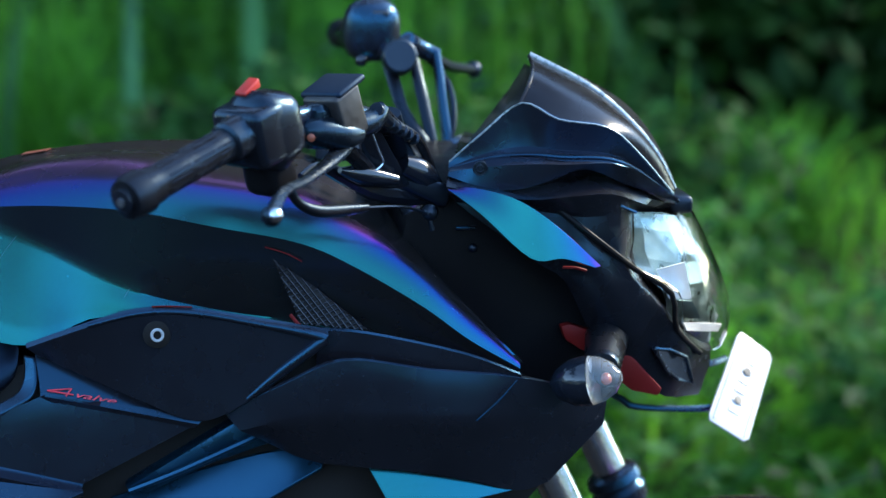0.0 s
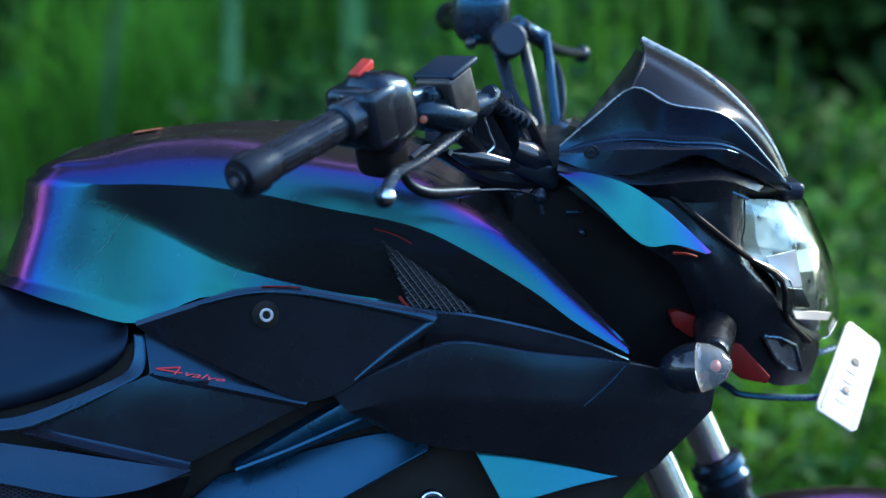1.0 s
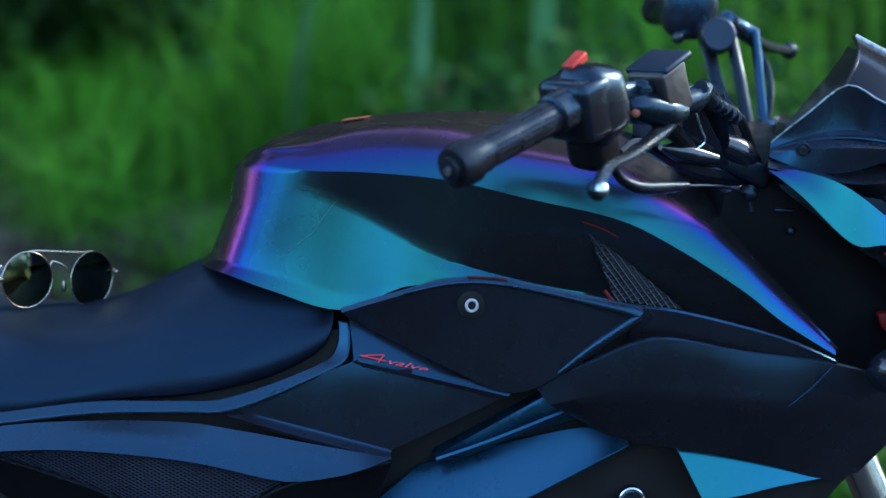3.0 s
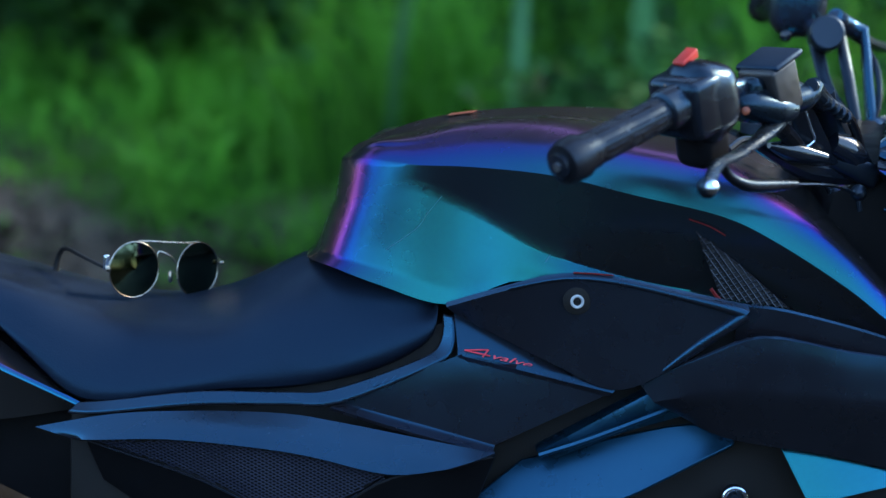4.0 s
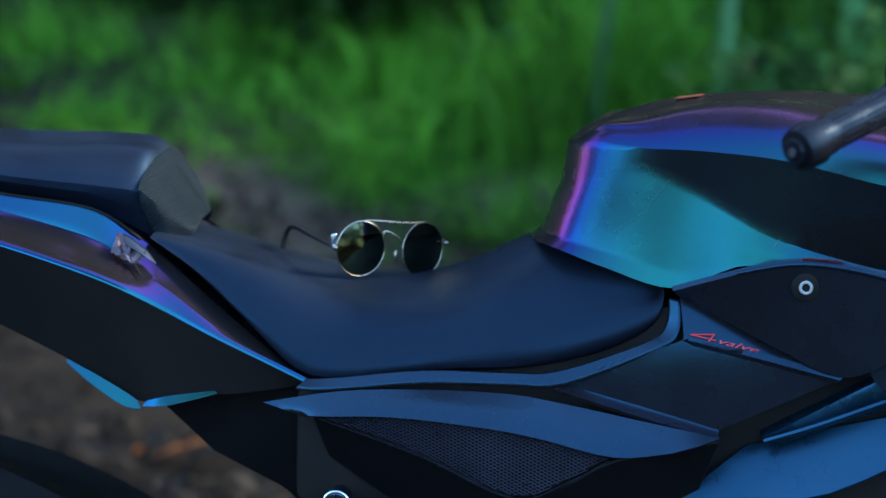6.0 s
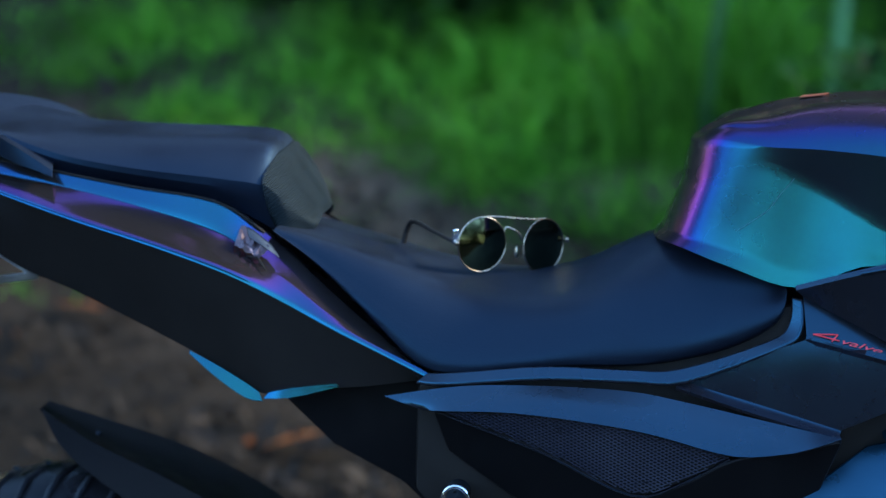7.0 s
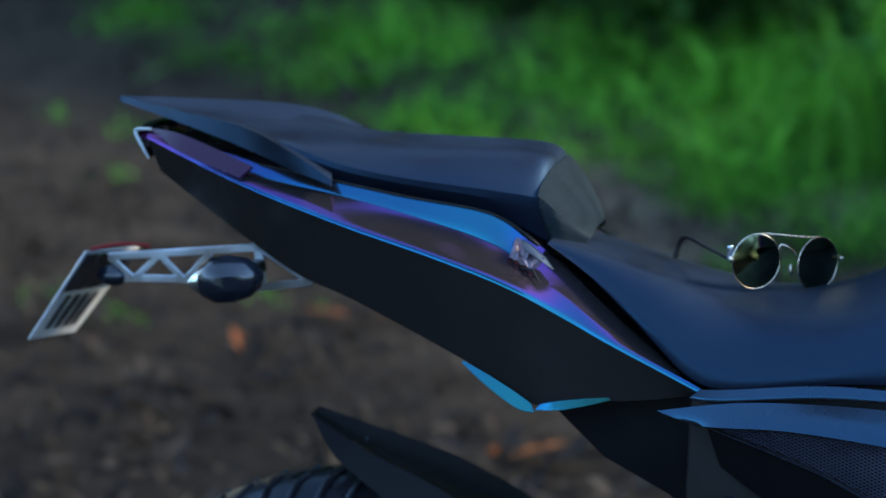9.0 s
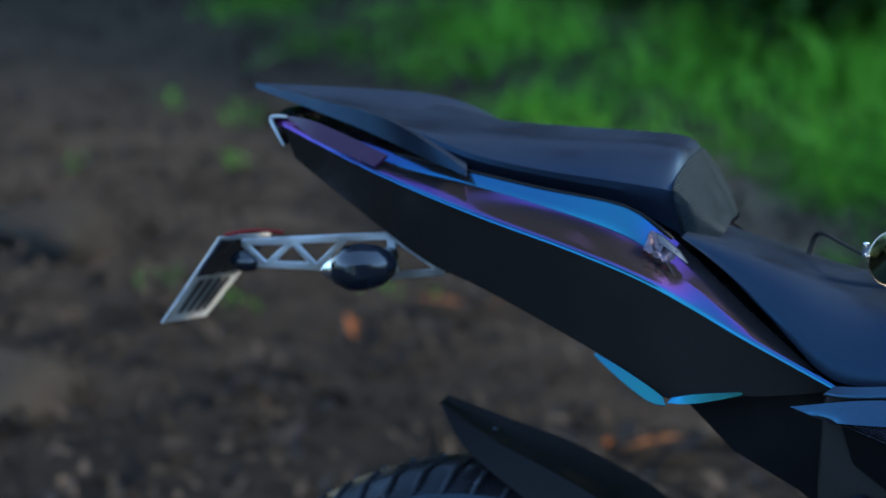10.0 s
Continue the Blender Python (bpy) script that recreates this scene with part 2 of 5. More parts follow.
def loft(rails, nu=4, nv=4, hard=(), bm=None, straight=False):
    """A skin over rails that run along it; across, it bends smoothly but for the hard rails."""
    bm = bm or bmesh.new()
    lines = [spline(r, nu) if not straight else [Vector(a).lerp(Vector(b), k / nu) for a, b in zip(r, r[1:]) for k in range(nu)] + [Vector(r[-1])] for r in rails]
    cuts = [0] + sorted(hard) + [len(rails) - 1]
    cols = []
    for pts in zip(*lines):
        col = []
        for a, b in zip(cuts, cuts[1:]):
            col += spline(pts[a:b + 1], nv)[:-1]
        cols.append(col + [pts[-1]])
    grid_faces(bm, cols)
    bmesh.ops.remove_doubles(bm, verts=bm.verts, dist=0.00005)
    return bm


def outward(bm, ref):
    bm.normal_update()
    s = sum((f.normal.dot(f.calc_center_median() - Vector(ref)) * f.calc_area() for f in bm.faces))
    if s < 0:
        bmesh.ops.reverse_faces(bm, faces=bm.faces)
    bm.normal_update()
    return bm


def shell(bm, th, ref=(0, 0, 0.75)):
    """Gives a skin a thickness, inwards."""
    outward(bm, ref)
    fs = list(bm.faces)
    rim = [e for e in bm.edges if e.is_boundary]
    twin = {v: bm.verts.new(v.co - v.normal * th) for v in list(bm.verts)}
    for f in fs:
        bm.faces.new([twin[v] for v in reversed(f.verts)])
    for e in rim:
        f = e.link_faces[0]
        a, b = e.verts
        vs = list(f.verts)
        if vs[(vs.index(a) + 1) % len(vs)] != b:
            a, b = b, a
        bm.faces.new((b, a, twin[a], twin[b]))
    return bm


def mirrored(bm):
    out = bm.copy()
    for v in out.verts:
        v.co.y = -v.co.y
    bmesh.ops.reverse_faces(out, faces=out.faces)
    return out


def merge(*bms):
    me = bpy.data.meshes.new("join")
    out = bmesh.new()
    for b in bms:
        b.to_mesh(me)
        out.from_mesh(me)
        b.free()
    bpy.data.meshes.remove(me)
    return out


def part(name, bm, material, parent=None, label="", angle=32, ease=0.0):
    me = bpy.data.meshes.new(name)
    bm.to_mesh(me)
    bm.free()
    me.materials.append(material)
    me.shade_smooth()
    me.set_sharp_from_angle(angle=radians(angle))
    ob = new(name, me)
    ob.parent = parent
    if ease:
        bv = ob.modifiers.new("ease", "BEVEL")
        bv.width, bv.segments, bv.limit_method, bv.angle_limit = ease, 2, "ANGLE", radians(40)
    return tagged(ob, label)


def both(name, bm, material, parent, label="", ease=0.0):
    """A right-hand part and its twin on the left."""
    twin = mirrored(bm)
    part(name, bm, material, parent, label, ease=ease)
    part(name, twin, material, parent, label, ease=ease)


def tube(path, radius, seg=12, smooth=3, bm=None, flat=1.0):
    """A round bar along a path; radius may be a list, one for each point."""
    bm = bm or bmesh.new()
    radii = radius if isinstance(radius, (list, tuple)) else [radius] * len(path)
    pts = spline([(*p, ) for p in path], smooth)
    rr = [v.x for v in spline([(r, 0, 0) for r in radii], 1 if smooth == 1 else smooth)]
    rings, side = [], None
    for i, p in enumerate(pts):
        d = (pts[min(i + 1, len(pts) - 1)] - pts[max(i - 1, 0)]).normalized()
        ref = side if side else (Vector((0, 0, 1)) if abs(d.z) < 0.9 else Vector((1, 0, 0)))
        side = (ref - d * ref.dot(d)).normalized()
        up = d.cross(side)
        rings.append([bm.verts.new(p + (side * math.cos(a) * flat + up * math.sin(a)) * max(rr[i], 0.0002)) for a in [2 * math.pi * k / seg for k in range(seg)]])
    for a, b in zip(rings, rings[1:]):
        for k in range(seg):
            bm.faces.new((a[k], a[(k + 1) % seg], b[(k + 1) % seg], b[k]))
    bm.faces.new(list(reversed(rings[0])))
    bm.faces.new(rings[-1])
    return bm


def turned(profile, axis_from, axis_to, seg=24):
    """A turned body: profile of (distance along, radius) from one point towards another."""
    a, b = Vector(axis_from), Vector(axis_to)
    d = (b - a).normalized()
    return tube([tuple(a + d * s) for s, _ in profile], [r for _, r in profile], seg, 1)


def prism(outline, depth, bevel=0.0, seg=2):
    """A plate: a closed outline pushed along depth, with eased edges."""
    bm = bmesh.new()
    d = Vector(depth)
    a = [bm.verts.new(Vector(p)) for p in outline]
    b = [bm.verts.new(Vector(p) + d) for p in outline]
    n = len(a)
    bm.faces.new(a)
    bm.faces.new(list(reversed(b)))
    for i in range(n):
        bm.faces.new((a[i], b[i], b[(i + 1) % n], a[(i + 1) % n]))
    bmesh.ops.recalc_face_normals(bm, faces=bm.faces)
    if bevel:
        bmesh.ops.bevel(bm, geom=bm.edges, offset=bevel, segments=seg, affect="EDGES", profile=0.6)
    return bm


def rbox(centre, size, bevel, turn=None, seg=3):
    bm = bmesh.new()
    bmesh.ops.create_cube(bm, size=1)
    for v in bm.verts:
        v.co = Vector((v.co.x * size[0], v.co.y * size[1], v.co.z * size[2]))
    bmesh.ops.bevel(bm, geom=bm.edges, offset=bevel, segments=seg, affect="EDGES", profile=0.5)
    m = Matrix.Translation(centre) @ (turn or Matrix())
    bm.transform(m)
    return bm


def ball(centre, r, squash=(1, 1, 1)):
    bm = bmesh.new()
    bmesh.ops.create_uvsphere(bm, u_segments=20, v_segments=12, radius=r)
    bm.transform(Matrix.Translation(centre) @ Matrix.Diagonal((*squash, 1)))
    return bm


def thing(name, label, category, m=None, group="", kind=""):
    ob = new(name)
    ob.matrix_world = m or Matrix()
    return tagged(ob, label, category, group, kind)

# ---- ground ----
EDGE = [(-9, 11), (-4, 6.2), (-3.3, 5.2), (-2.2, 4.3), (-1.4, 3.6), (-1.0, 3.35), (-0.7, 3.1), (-0.3, 2.7), (0.1, 2.25), (0.5, 1.5), (1.0, 1.25), (3, 1.0), (9, 0.6)]


def edge_y(x):
    """Where the grass begins behind the motorcycle."""
    return float(np.interp(x, [e[0] for e in EDGE], [e[1] for e in EDGE]))


def ground_z(x, y):
    far = max(0.0, y - edge_y(x) - 0.3)
    z = 0.5 * (1 - math.exp(-far * 0.3)) if y > 0 else 0.0
    r = math.hypot(x, y)
    if r < 12:
        z += 0.012 * noise.noise((x * 2.1, y * 2.1, 0)) * min(1, max(0, r - 0.4))
    return z


def ground():
    axis = [-400, -150, -60, -30, -18, -12] + [-9 + 0.15 * k for k in range(121)] + [12, 18, 30, 60, 150, 400]
    bm = bmesh.new()
    grid_faces(bm, [[(x, y, ground_z(x, y)) for y in axis] for x in axis])
    bmesh.ops.recalc_face_normals(bm, faces=bm.faces)
    tagged(part("ground", bm, SOIL), "dark bare earth littered with small leaves", "ground", kind="structure")


ground()

# ---- motorcycle, leaning a little to its left ----
BIKE = pose(0, 0, 0, -4) @ pose(0, 0, 0.07)
bike = thing("motorcycle", "black street motorcycle with blue-violet colour-shift paint, parked on dirt", "motorcycle", BIKE)


def full(rails, hard=(), nu=4, nv=4, tilt=0.0):
    """A skin over right-hand rails, carried over the middle to the left; tilt: degrees by which the left is lowered to
    fit the camera's view.
    """
    n = len(rails)
    drop = 2 * math.sin(radians(tilt))
    left = [[(x, -y, z + y * drop) for x, y, z in r] for r in reversed(rails)]
    if all(abs(p[1]) < 1e-6 for p in rails[-1]):
        left = left[1:]
    m = n + len(left) - 1
    return loft(rails + left, nu, nv, sorted(set(hard) | {m - h for h in hard}))


def tank():
    bottom = [(-.228, 0, .811), (-.220, -.070, .821), (-.200, -.120, .825), (-.161, -.143, .816), (-.103, -.156, .804), (-.04, -.1665, .829), (.046, -.165, .80), (.115, -.165, .79), (.161, -.17, .79), (.216, -.175, .785), (.254, -.18, .778), (.298, -.18, .77)]
    low = [(-.219, 0, .834), (-.213, -.07, .842), (-.193, -.118, .846), (-.150, -.138, .852), (-.096, -.1500, .842), (-.034, -.164, .841), (.046, -.158, .815), (.115, -.158, .805), (.161, -.163, .80), (.216, -.17, .792), (.254, -.178, .784), (.298, -.181, .772)]
    valley = [(-.208, 0, .864), (-.203, -.07, .872), (-.183, -.114, .881), (-.140, -.1325, .902), (-.090, -.1425, .886), (-.030, -.160, .853), (.046, -.150, .83), (.115, -.155, .82), (.161, -.16, .815), (.216, -.172, .80), (.254, -.18, .79), (.298, -.184, .775)]
    crease = [(-.203, 0, .897), (-.198, -.07, .906), (-.175, -.111, .915), (-.138, -.132, .915), (-.087, -.1525, .9185), (-.022, -.1715, .917), (.046, -.175, .9035), (.115, -.18, .890), (.161, -.185, .870), (.216, -.195, .838), (.254, -.196, .810), (.298, -.19, .783)]
    flare = (.8, 1, .9, .45, .08, 0, 0, 0, 0, 0, 0, 0)
    lip = [tuple(Vector(p).lerp(Vector(q), .32)) for p, q in zip(bottom, low)]
    bottom = [(x - (.005 * k if i < 2 else .002 * k), y - (.0065 * k if i else 0), z) for i, ((x, y, z), k) in enumerate(zip(bottom, flare))]
    size = (.1, .15, .35, .55, .85, 1, 1.05, 1.1, 1.05, .9, .65, .15)

    def above(dy, dz):
        return [(x + (.009 if i < 2 else .004 if i == 2 else 0) * min(1, dy / .05), y + dy * k * (y < -.01), z + dz * k) for i, ((x, y, z), k) in enumerate(zip(crease, size))]
    ahead = (0, 0, 0, 0, .1, .4, 1, 1, 1, 1, 1, 1)

    def wide(dy, dz, ey, ez):
        return [tuple(Vector(p).lerp(Vector(q), k)) for p, q, k in zip(above(dy, dz), above(ey, ez), ahead)]
    top = [(-.196, 0, .903), (-.190, -.03, .908), (-.160, -.03, .922), (-.133, -.04, .931), (-.09, -.045, .942), (-.02, -.05, .9485), (.06, -.05, .9455), (.12, -.05, .937), (.17, -.06, .918), (.205, -.07, .89), (.225, -.09, .85), (.255, -.11, .80)]
    middle = [(-.195, 0, .904), (-.190, 0, .909), (-.160, 0, .923), (-.133, 0, .933), (-.09, 0, .942), (-.02, 0, .9485), (.06, 0, .948), (.12, 0, .940), (.17, 0, .922), (.2, 0, .89), (.215, 0, .85), (.235, 0, .80)]
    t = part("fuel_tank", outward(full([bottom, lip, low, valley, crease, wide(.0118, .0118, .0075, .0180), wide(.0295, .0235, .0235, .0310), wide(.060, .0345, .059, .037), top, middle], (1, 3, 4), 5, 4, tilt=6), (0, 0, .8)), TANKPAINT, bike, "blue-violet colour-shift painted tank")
    both("red_trim", tube([(.088, -.175, .886), (.105, -.1775, .881), (.118, -.1775, .874)], .0006, 6), REDTRIM, t)
    both("red_trim", tube([(.108, -.182, .831), (.114, -.185, .824), (.118, -.186, .821)], .0016, 6), REDTRIM, t)
    both("red_trim", tube([(-.004, -.1935, .8425), (.012, -.1965, .8430), (.028, -.1985, .8425)], .0007, 6), REDTRIM, t)
    return t


fuel_tank = tank()
part("scratch", tube([(-.1573, -.1376, .8437), (-.1386, -.1401, .8581), (-.1302, -.1404, .8658), (-.1237, -.1399, .8761), (-.1122, -.1390, .8911)], [.00005, .00016, .0002, .00016, .00005], 6, 4), SCORE, fuel_tank, "fine pale scratch")
part("scratch", tube([(-.0261, -.1628, .8434), (-.0238, -.1614, .8467), (-.0215, -.1600, .8499)], [.0001, .0003, .0001], 6, 3), SCORE, fuel_tank, "fine pale scratch")

part("tank_decal", prism([(-.112, -.020, .9397), (-.090, -.022, .9435), (-.086, -.010, .9437), (-.108, -.008, .9400)], (0.0001, 0, .0007)), DECAL, fuel_tank, "small faded orange decal")


def vent(parent):
    """The ribbed grille let into the tank's side."""
    corners = [(.094, -.170, .876), (.128, -.172, .852), (.173, -.182, .816), (.117, -.182, .823)]
    both("vent_grille", prism(corners, (0, .006, 0), .001, 1), DARK, parent, "black diamond-ribbed grille")
    bars = []
    for ang in (24, -52):
        d = Vector((math.cos(radians(ang)), math.sin(radians(ang))))
        n = Vector((-d.y, d.x))
        pts = [Vector((x, z)) for x, y, z in corners]
        span = [p.dot(n) for p in pts]
        h = min(span) + .002
        while h < max(span):
            hits = []
            for k in range(4):
                p, q, yp, yq = pts[k], pts[(k + 1) % 4], corners[k][1], corners[(k + 1) % 4][1]
                u, v = p.dot(n) - h, q.dot(n) - h
                if u * v < 0:
                    t = u / (u - v)
                    w = p.lerp(q, t)
                    hits.append((w.x, yp + (yq - yp) * t - .0012, w.y))
            if len(hits) == 2 and (Vector(hits[0]) - Vector(hits[1])).length > .003:
                bars.append(tube(hits, .00075, 5, 1))
            h += .0042
    both("vent_lattice", merge(*bars), GRID, parent)


vent(fuel_tank)


def wires(skin, slope, pitch, r):
    """Two crossing sets of thin wires laid over a skin that faces the side."""
    tree = BVHTree.FromBMesh(skin)
    xs, zs = [v.co.x for v in skin.verts], [v.co.z for v in skin.verts]
    x0, x1, z0, z1 = min(xs), max(xs), min(zs), max(zs)
    mid, reach = Vector(((x0 + x1) / 2, (z0 + z1) / 2)), math.hypot(x1 - x0, z1 - z0) / 2
    bm = bmesh.new()
    for ang in (slope, -slope):
        d = Vector((math.cos(radians(ang)), math.sin(radians(ang))))
        n = Vector((-d.y, d.x))
        for k in range(-int(reach / pitch), int(reach / pitch) + 1):
            run = []
            for j in range(int(2 * reach / .004) + 1):
                q = mid + n * (k * pitch) + d * (j * .004 - reach)
                hit = tree.ray_cast(Vector((q.x, -1, q.y)), Vector((0, 1, 0)))[0]
                if hit:
                    run.append((hit.x, hit.y - .0004, hit.z))
                if run and (not hit or j == int(2 * reach / .004)):
                    if len(run) > 1:
                        tube(run, r, 4, 1, bm)
                    run = []
    return bm


def side_covers():
    top = [(-.106, -.158, .806), (-.055, -.180, .828), (-.015, -.190, .841), (.026, -.197, .842), (.080, -.202, .834), (.136, -.205, .824)]
    low = [(-.098, -.156, .796), (-.055, -.172, .779), (-.012, -.186, .762), (.031, -.192, .746), (.068, -.200, .761), (.136, -.207, .811)]
    inn = [(-.096, -.13, .793), (-.055, -.15, .774), (-.012, -.165, .757), (.031, -.17, .741), (.073, -.18, .757), (.139, -.19, .808)]
    hi = [(x + .0008, y - .0045, z - .0030) for x, y, z in top]
    cover = shell(loft([top, hi, low, inn], 4, 3, (1, 2)), .003)
    both("shroud_cover", cover, SATIN, bike, "satin black shroud cover", ease=.002)
    s_top = [(.126, -.201, .8245), (.169, -.205, .821), (.249, -.200, .801), (.297, -.195, .781)]
    s_hi = [(x, y - .0020, z - .0016) for x, y, z in s_top]
    s_low = [(.128, -.203, .806), (.17, -.205, .802), (.25, -.200, .787), (.299, -.194, .776)]
    s_in = [(x, y + .010, z - .022) for x, y, z in s_low]
    both("shroud_rail", shell(loft([s_top, s_hi, s_low, s_in], 4, 3, (1, 2)), .003), SATIN, bike, ease=.002)
    l_top = [(.052, -.190, .754), (.100, -.203, .780), (.149, -.210, .8005), (.220, -.204, .789), (.292, -.194, .779), (.34, -.172, .763), (.380, -.148, .743)]
    l_hi = [(x + .001, y - .0022, z - .0015) for x, y, z in l_top]
    l_mid = [(.066, -.196, .738), (.104, -.204, .748), (.149, -.209, .752), (.21, -.208, .748), (.262, -.203, .746), (.33, -.176, .735), (.379, -.149, .722)]
    l_bot = [(.09, -.178, .722), (.115, -.182, .71), (.145, -.184, .703), (.21, -.18, .694), (.26, -.175, .683), (.303, -.166, .670), (.331, -.155, .674)]
    l_soft = [(x, y - .0016 * k, z) for (x, y, z), k in zip([tuple(Vector(p).lerp(Vector(q), .36)) for p, q in zip(l_hi, l_mid)], (0, .3, 1, 1, .3, 0, 0))]
    both("radiator_shroud", shell(loft([l_top, l_hi, l_soft, l_mid, l_bot], 4, 4, (1, 3)), .003), SATIN, bike, "satin black radiator shroud", ease=.002)
    # added dark filler in place of the shade in the shroud gaps
    backing = [(.04, .752), (.10, .775), (.15, .79), (.28, .770), (.29, .782), (.25, .797), (.17, .814), (.12, .820), (.06, .80)]
    both("shroud_gap_filler", prism([(x, -.187, z) for x, z in backing], (0, .006, 0), .001, 1), DARK, bike)
    ridge = [(-.055, -.1845, .8255), (-.012, -.1945, .8375), (.030, -.2015, .838), (.085, -.2065, .8285), (.131, -.2095, .8185), (.128, -.2095, .812), (.100, -.2045, .790), (.072, -.1995, .7655)]
    both("shroud_ridge", tube(ridge, [.0018, .002, .0024, .003, .0045, .0045, .0038, .002], 12, 4), SATIN, bike, "rounded edge of the shroud cover")
    both("shroud_seam", tube([(.294, -.1990, .7755), (.278, -.2045, .760), (.259, -.2075, .744)], .0006, 6), SPAR, bike)
    c_top = [(.174, -.172, .697), (.215, -.170, .693), (.26, -.168, .684), (.305, -.165, .673)]
    c_bot = [(.197, -.188, .655), (.225, -.184, .659), (.26, -.176, .666), (.306, -.1655, .672)]
    both("belly_fin", shell(loft([c_top, c_bot], 3, 3), .003), PAINT, bike, "blue painted fin below the shroud", ease=.002)
    # the panel with the badge
    v_top = [(-.099, -.148, .796), (-.03, -.168, .770), (.031, -.185, .746)]
    v_mid = [(-.094, -.169, .764), (-.03, -.180, .754), (.032, -.189, .743)]
    w_bot = [(-.196, -.166, .720), (-.128, -.170, .705), (-.063, -.176, .690)]
    w_out = [(-.198, -.173, .717), (-.130, -.182, .701), (-.061, -.187, .686)]

    def fold(p, q, r, e):
        """Rails that round the fold at q between p and r."""
        mix = [[Vector(i) for i in k] for k in zip(p, q, r)]
        return [[tuple(j + (i - j).normalized() * e) for i, j, k in mix], [tuple(j.lerp((i + k) / 2, .035)) for i, j, k in mix], [tuple(j + (k - j).normalized() * e) for i, j, k in mix]]
    panel = [v_top] + fold(v_top, v_mid, w_bot, .0045) + fold(v_mid, w_bot, w_out, .0035) + [w_out]
    both("side_panel", shell(loft(panel, 4, 3), .003), SATIN, bike, "faceted satin black side panel", ease=.002)
    n_in = [(-.109, -.147, .794), (-.110, -.153, .772), (-.126, -.159, .758), (-.196, -.163, .731), (-.238, -.163, .727), (-.308, -.163, .725), (-.380, -.157, .713), (-.41, -.15, .708)]
    n_out = [(-.099, -.151, .793), (-.099, -.162, .769), (-.117, -.169, .755), (-.190, -.173, .722), (-.237, -.173, .719), (-.308, -.173, .716), (-.39, -.167, .704), (-.42, -.155, .700)]
    both("seat_trim", shell(loft([n_in, n_out], 4, 3), .004), SATIN, bike, ease=.002)
    for k in range(3):
        u = k * .0075
        both("decal_bar", prism([(-.1636 + u, -.1712, .7358 + u * .38), (-.1626 + u, -.1712, .7362 + u * .38), (-.1596 + u, -.1702, .7398 + u * .38), (-.1606 + u, -.1702, .7394 + u * .38)], (0, .0008, 0)), SPAR, bike, "small worn decal")
    # lower panel and its mesh
    p_top = [(-.446, -.156, .686), (-.377, -.170, .704), (-.306, -.176, .711), (-.236, -.178, .712), (-.189, -.181, .707), (-.119, -.187, .697), (-.061, -.192, .689)]
    p_mid = [(-.430, -.164, .684), (-.382, -.181, .693), (-.318, -.190, .702), (-.247, -.197, .701), (-.20, -.200, .696), (-.135, -.204, .685), (-.08, -.203, .684)]
    p_bot = [(-.41, -.172, .681), (-.388, -.187, .686), (-.330, -.198, .692), (-.259, -.208, .691), (-.21, -.212, .686), (-.147, -.214, .674), (-.10, -.210, .679)]
    p_in = [(-.41, -.165, .678), (-.388, -.18, .683), (-.330, -.191, .689), (-.259, -.201, .688), (-.21, -.205, .683), (-.147, -.206, .671), (-.10, -.200, .676)]
    both("lower_side_cover", shell(loft([p_top, p_mid, p_bot, p_in], 4, 3, (2,)), .002), SATIN, bike, "satin black lower side cover", ease=.002)
    m_top = [(-.388, -.182, .684), (-.330, -.193, .690), (-.259, -.203, .690), (-.189, -.207, .682), (-.149, -.208, .673)]
    m_bot = [(-.386, -.178, .681), (-.305, -.184, .657), (-.229, -.190, .628), (-.187, -.198, .645), (-.150, -.206, .671)]
    skin = loft([m_top, m_bot], 5, 5)
    both("wire_mesh", wires(skin, 28.5, .0029, .00058), MESHWIRE, bike, "fine blue-black expanded mesh")
    both("mesh_panel", shell(skin, .002), DARK, bike, "dark backing of the mesh")
    both("mesh_edge", tube([(x, y - .004, z - .001) for x, y, z in m_bot], .0009, 6, 4), SATIN, bike, "thin satin edge of the mesh")
    k_top = [(-.400, -.176, .682), (-.305, -.188, .657), (-.229, -.194, .627), (-.185, -.203, .644), (-.143, -.212, .671), (-.06, -.186, .684)]
    k_bot = [(-.39, -.15, .64), (-.32, -.16, .60), (-.24, -.165, .57), (-.19, -.17, .57), (-.14, -.17, .57), (-.08, -.165, .62)]
    both("heel_guard", shell(loft([k_top, k_bot], 4, 4), .003), HUGGER, bike, ease=.002)
    # frame spars
    both("frame_spar", prism([(-.028, -.166, .683), (.063, -.166, .737), (.075, -.166, .735), (.100, -.166, .720), (.04, -.166, .700), (-.010, -.166, .677)], (0, .03, 0), .004), SPAR, bike, "grey coated frame spar")
    both("frame_rib", tube([(-.024, -.170, .682), (.02, -.174, .700), (.085, -.172, .728)], .003, 8), SPAR, bike)
    e_top = [(-.039, -.150, .672), (.03, -.150, .692), (.100, -.150, .708), (.140, -.150, .701)]
    e_bot = [(-.100, -.176, .625), (-.04, -.178, .632), (.03, -.176, .640), (.136, -.160, .694)]
    both("engine_cover", shell(loft([e_top, e_bot], 4, 4), .004), SPAR, bike, "grey engine side cover", ease=.002)
    # dark filler block for engine, frame and airbox inside; its colour holds their shade
    core = [(-.42, .60), (-.42, .70), (-.30, .725), (-.10, .79), (.10, .80), (.28, .775), (.36, .74), (.34, .68), (.24, .56), (.18, .42), (-.20, .40), (-.33, .50)]
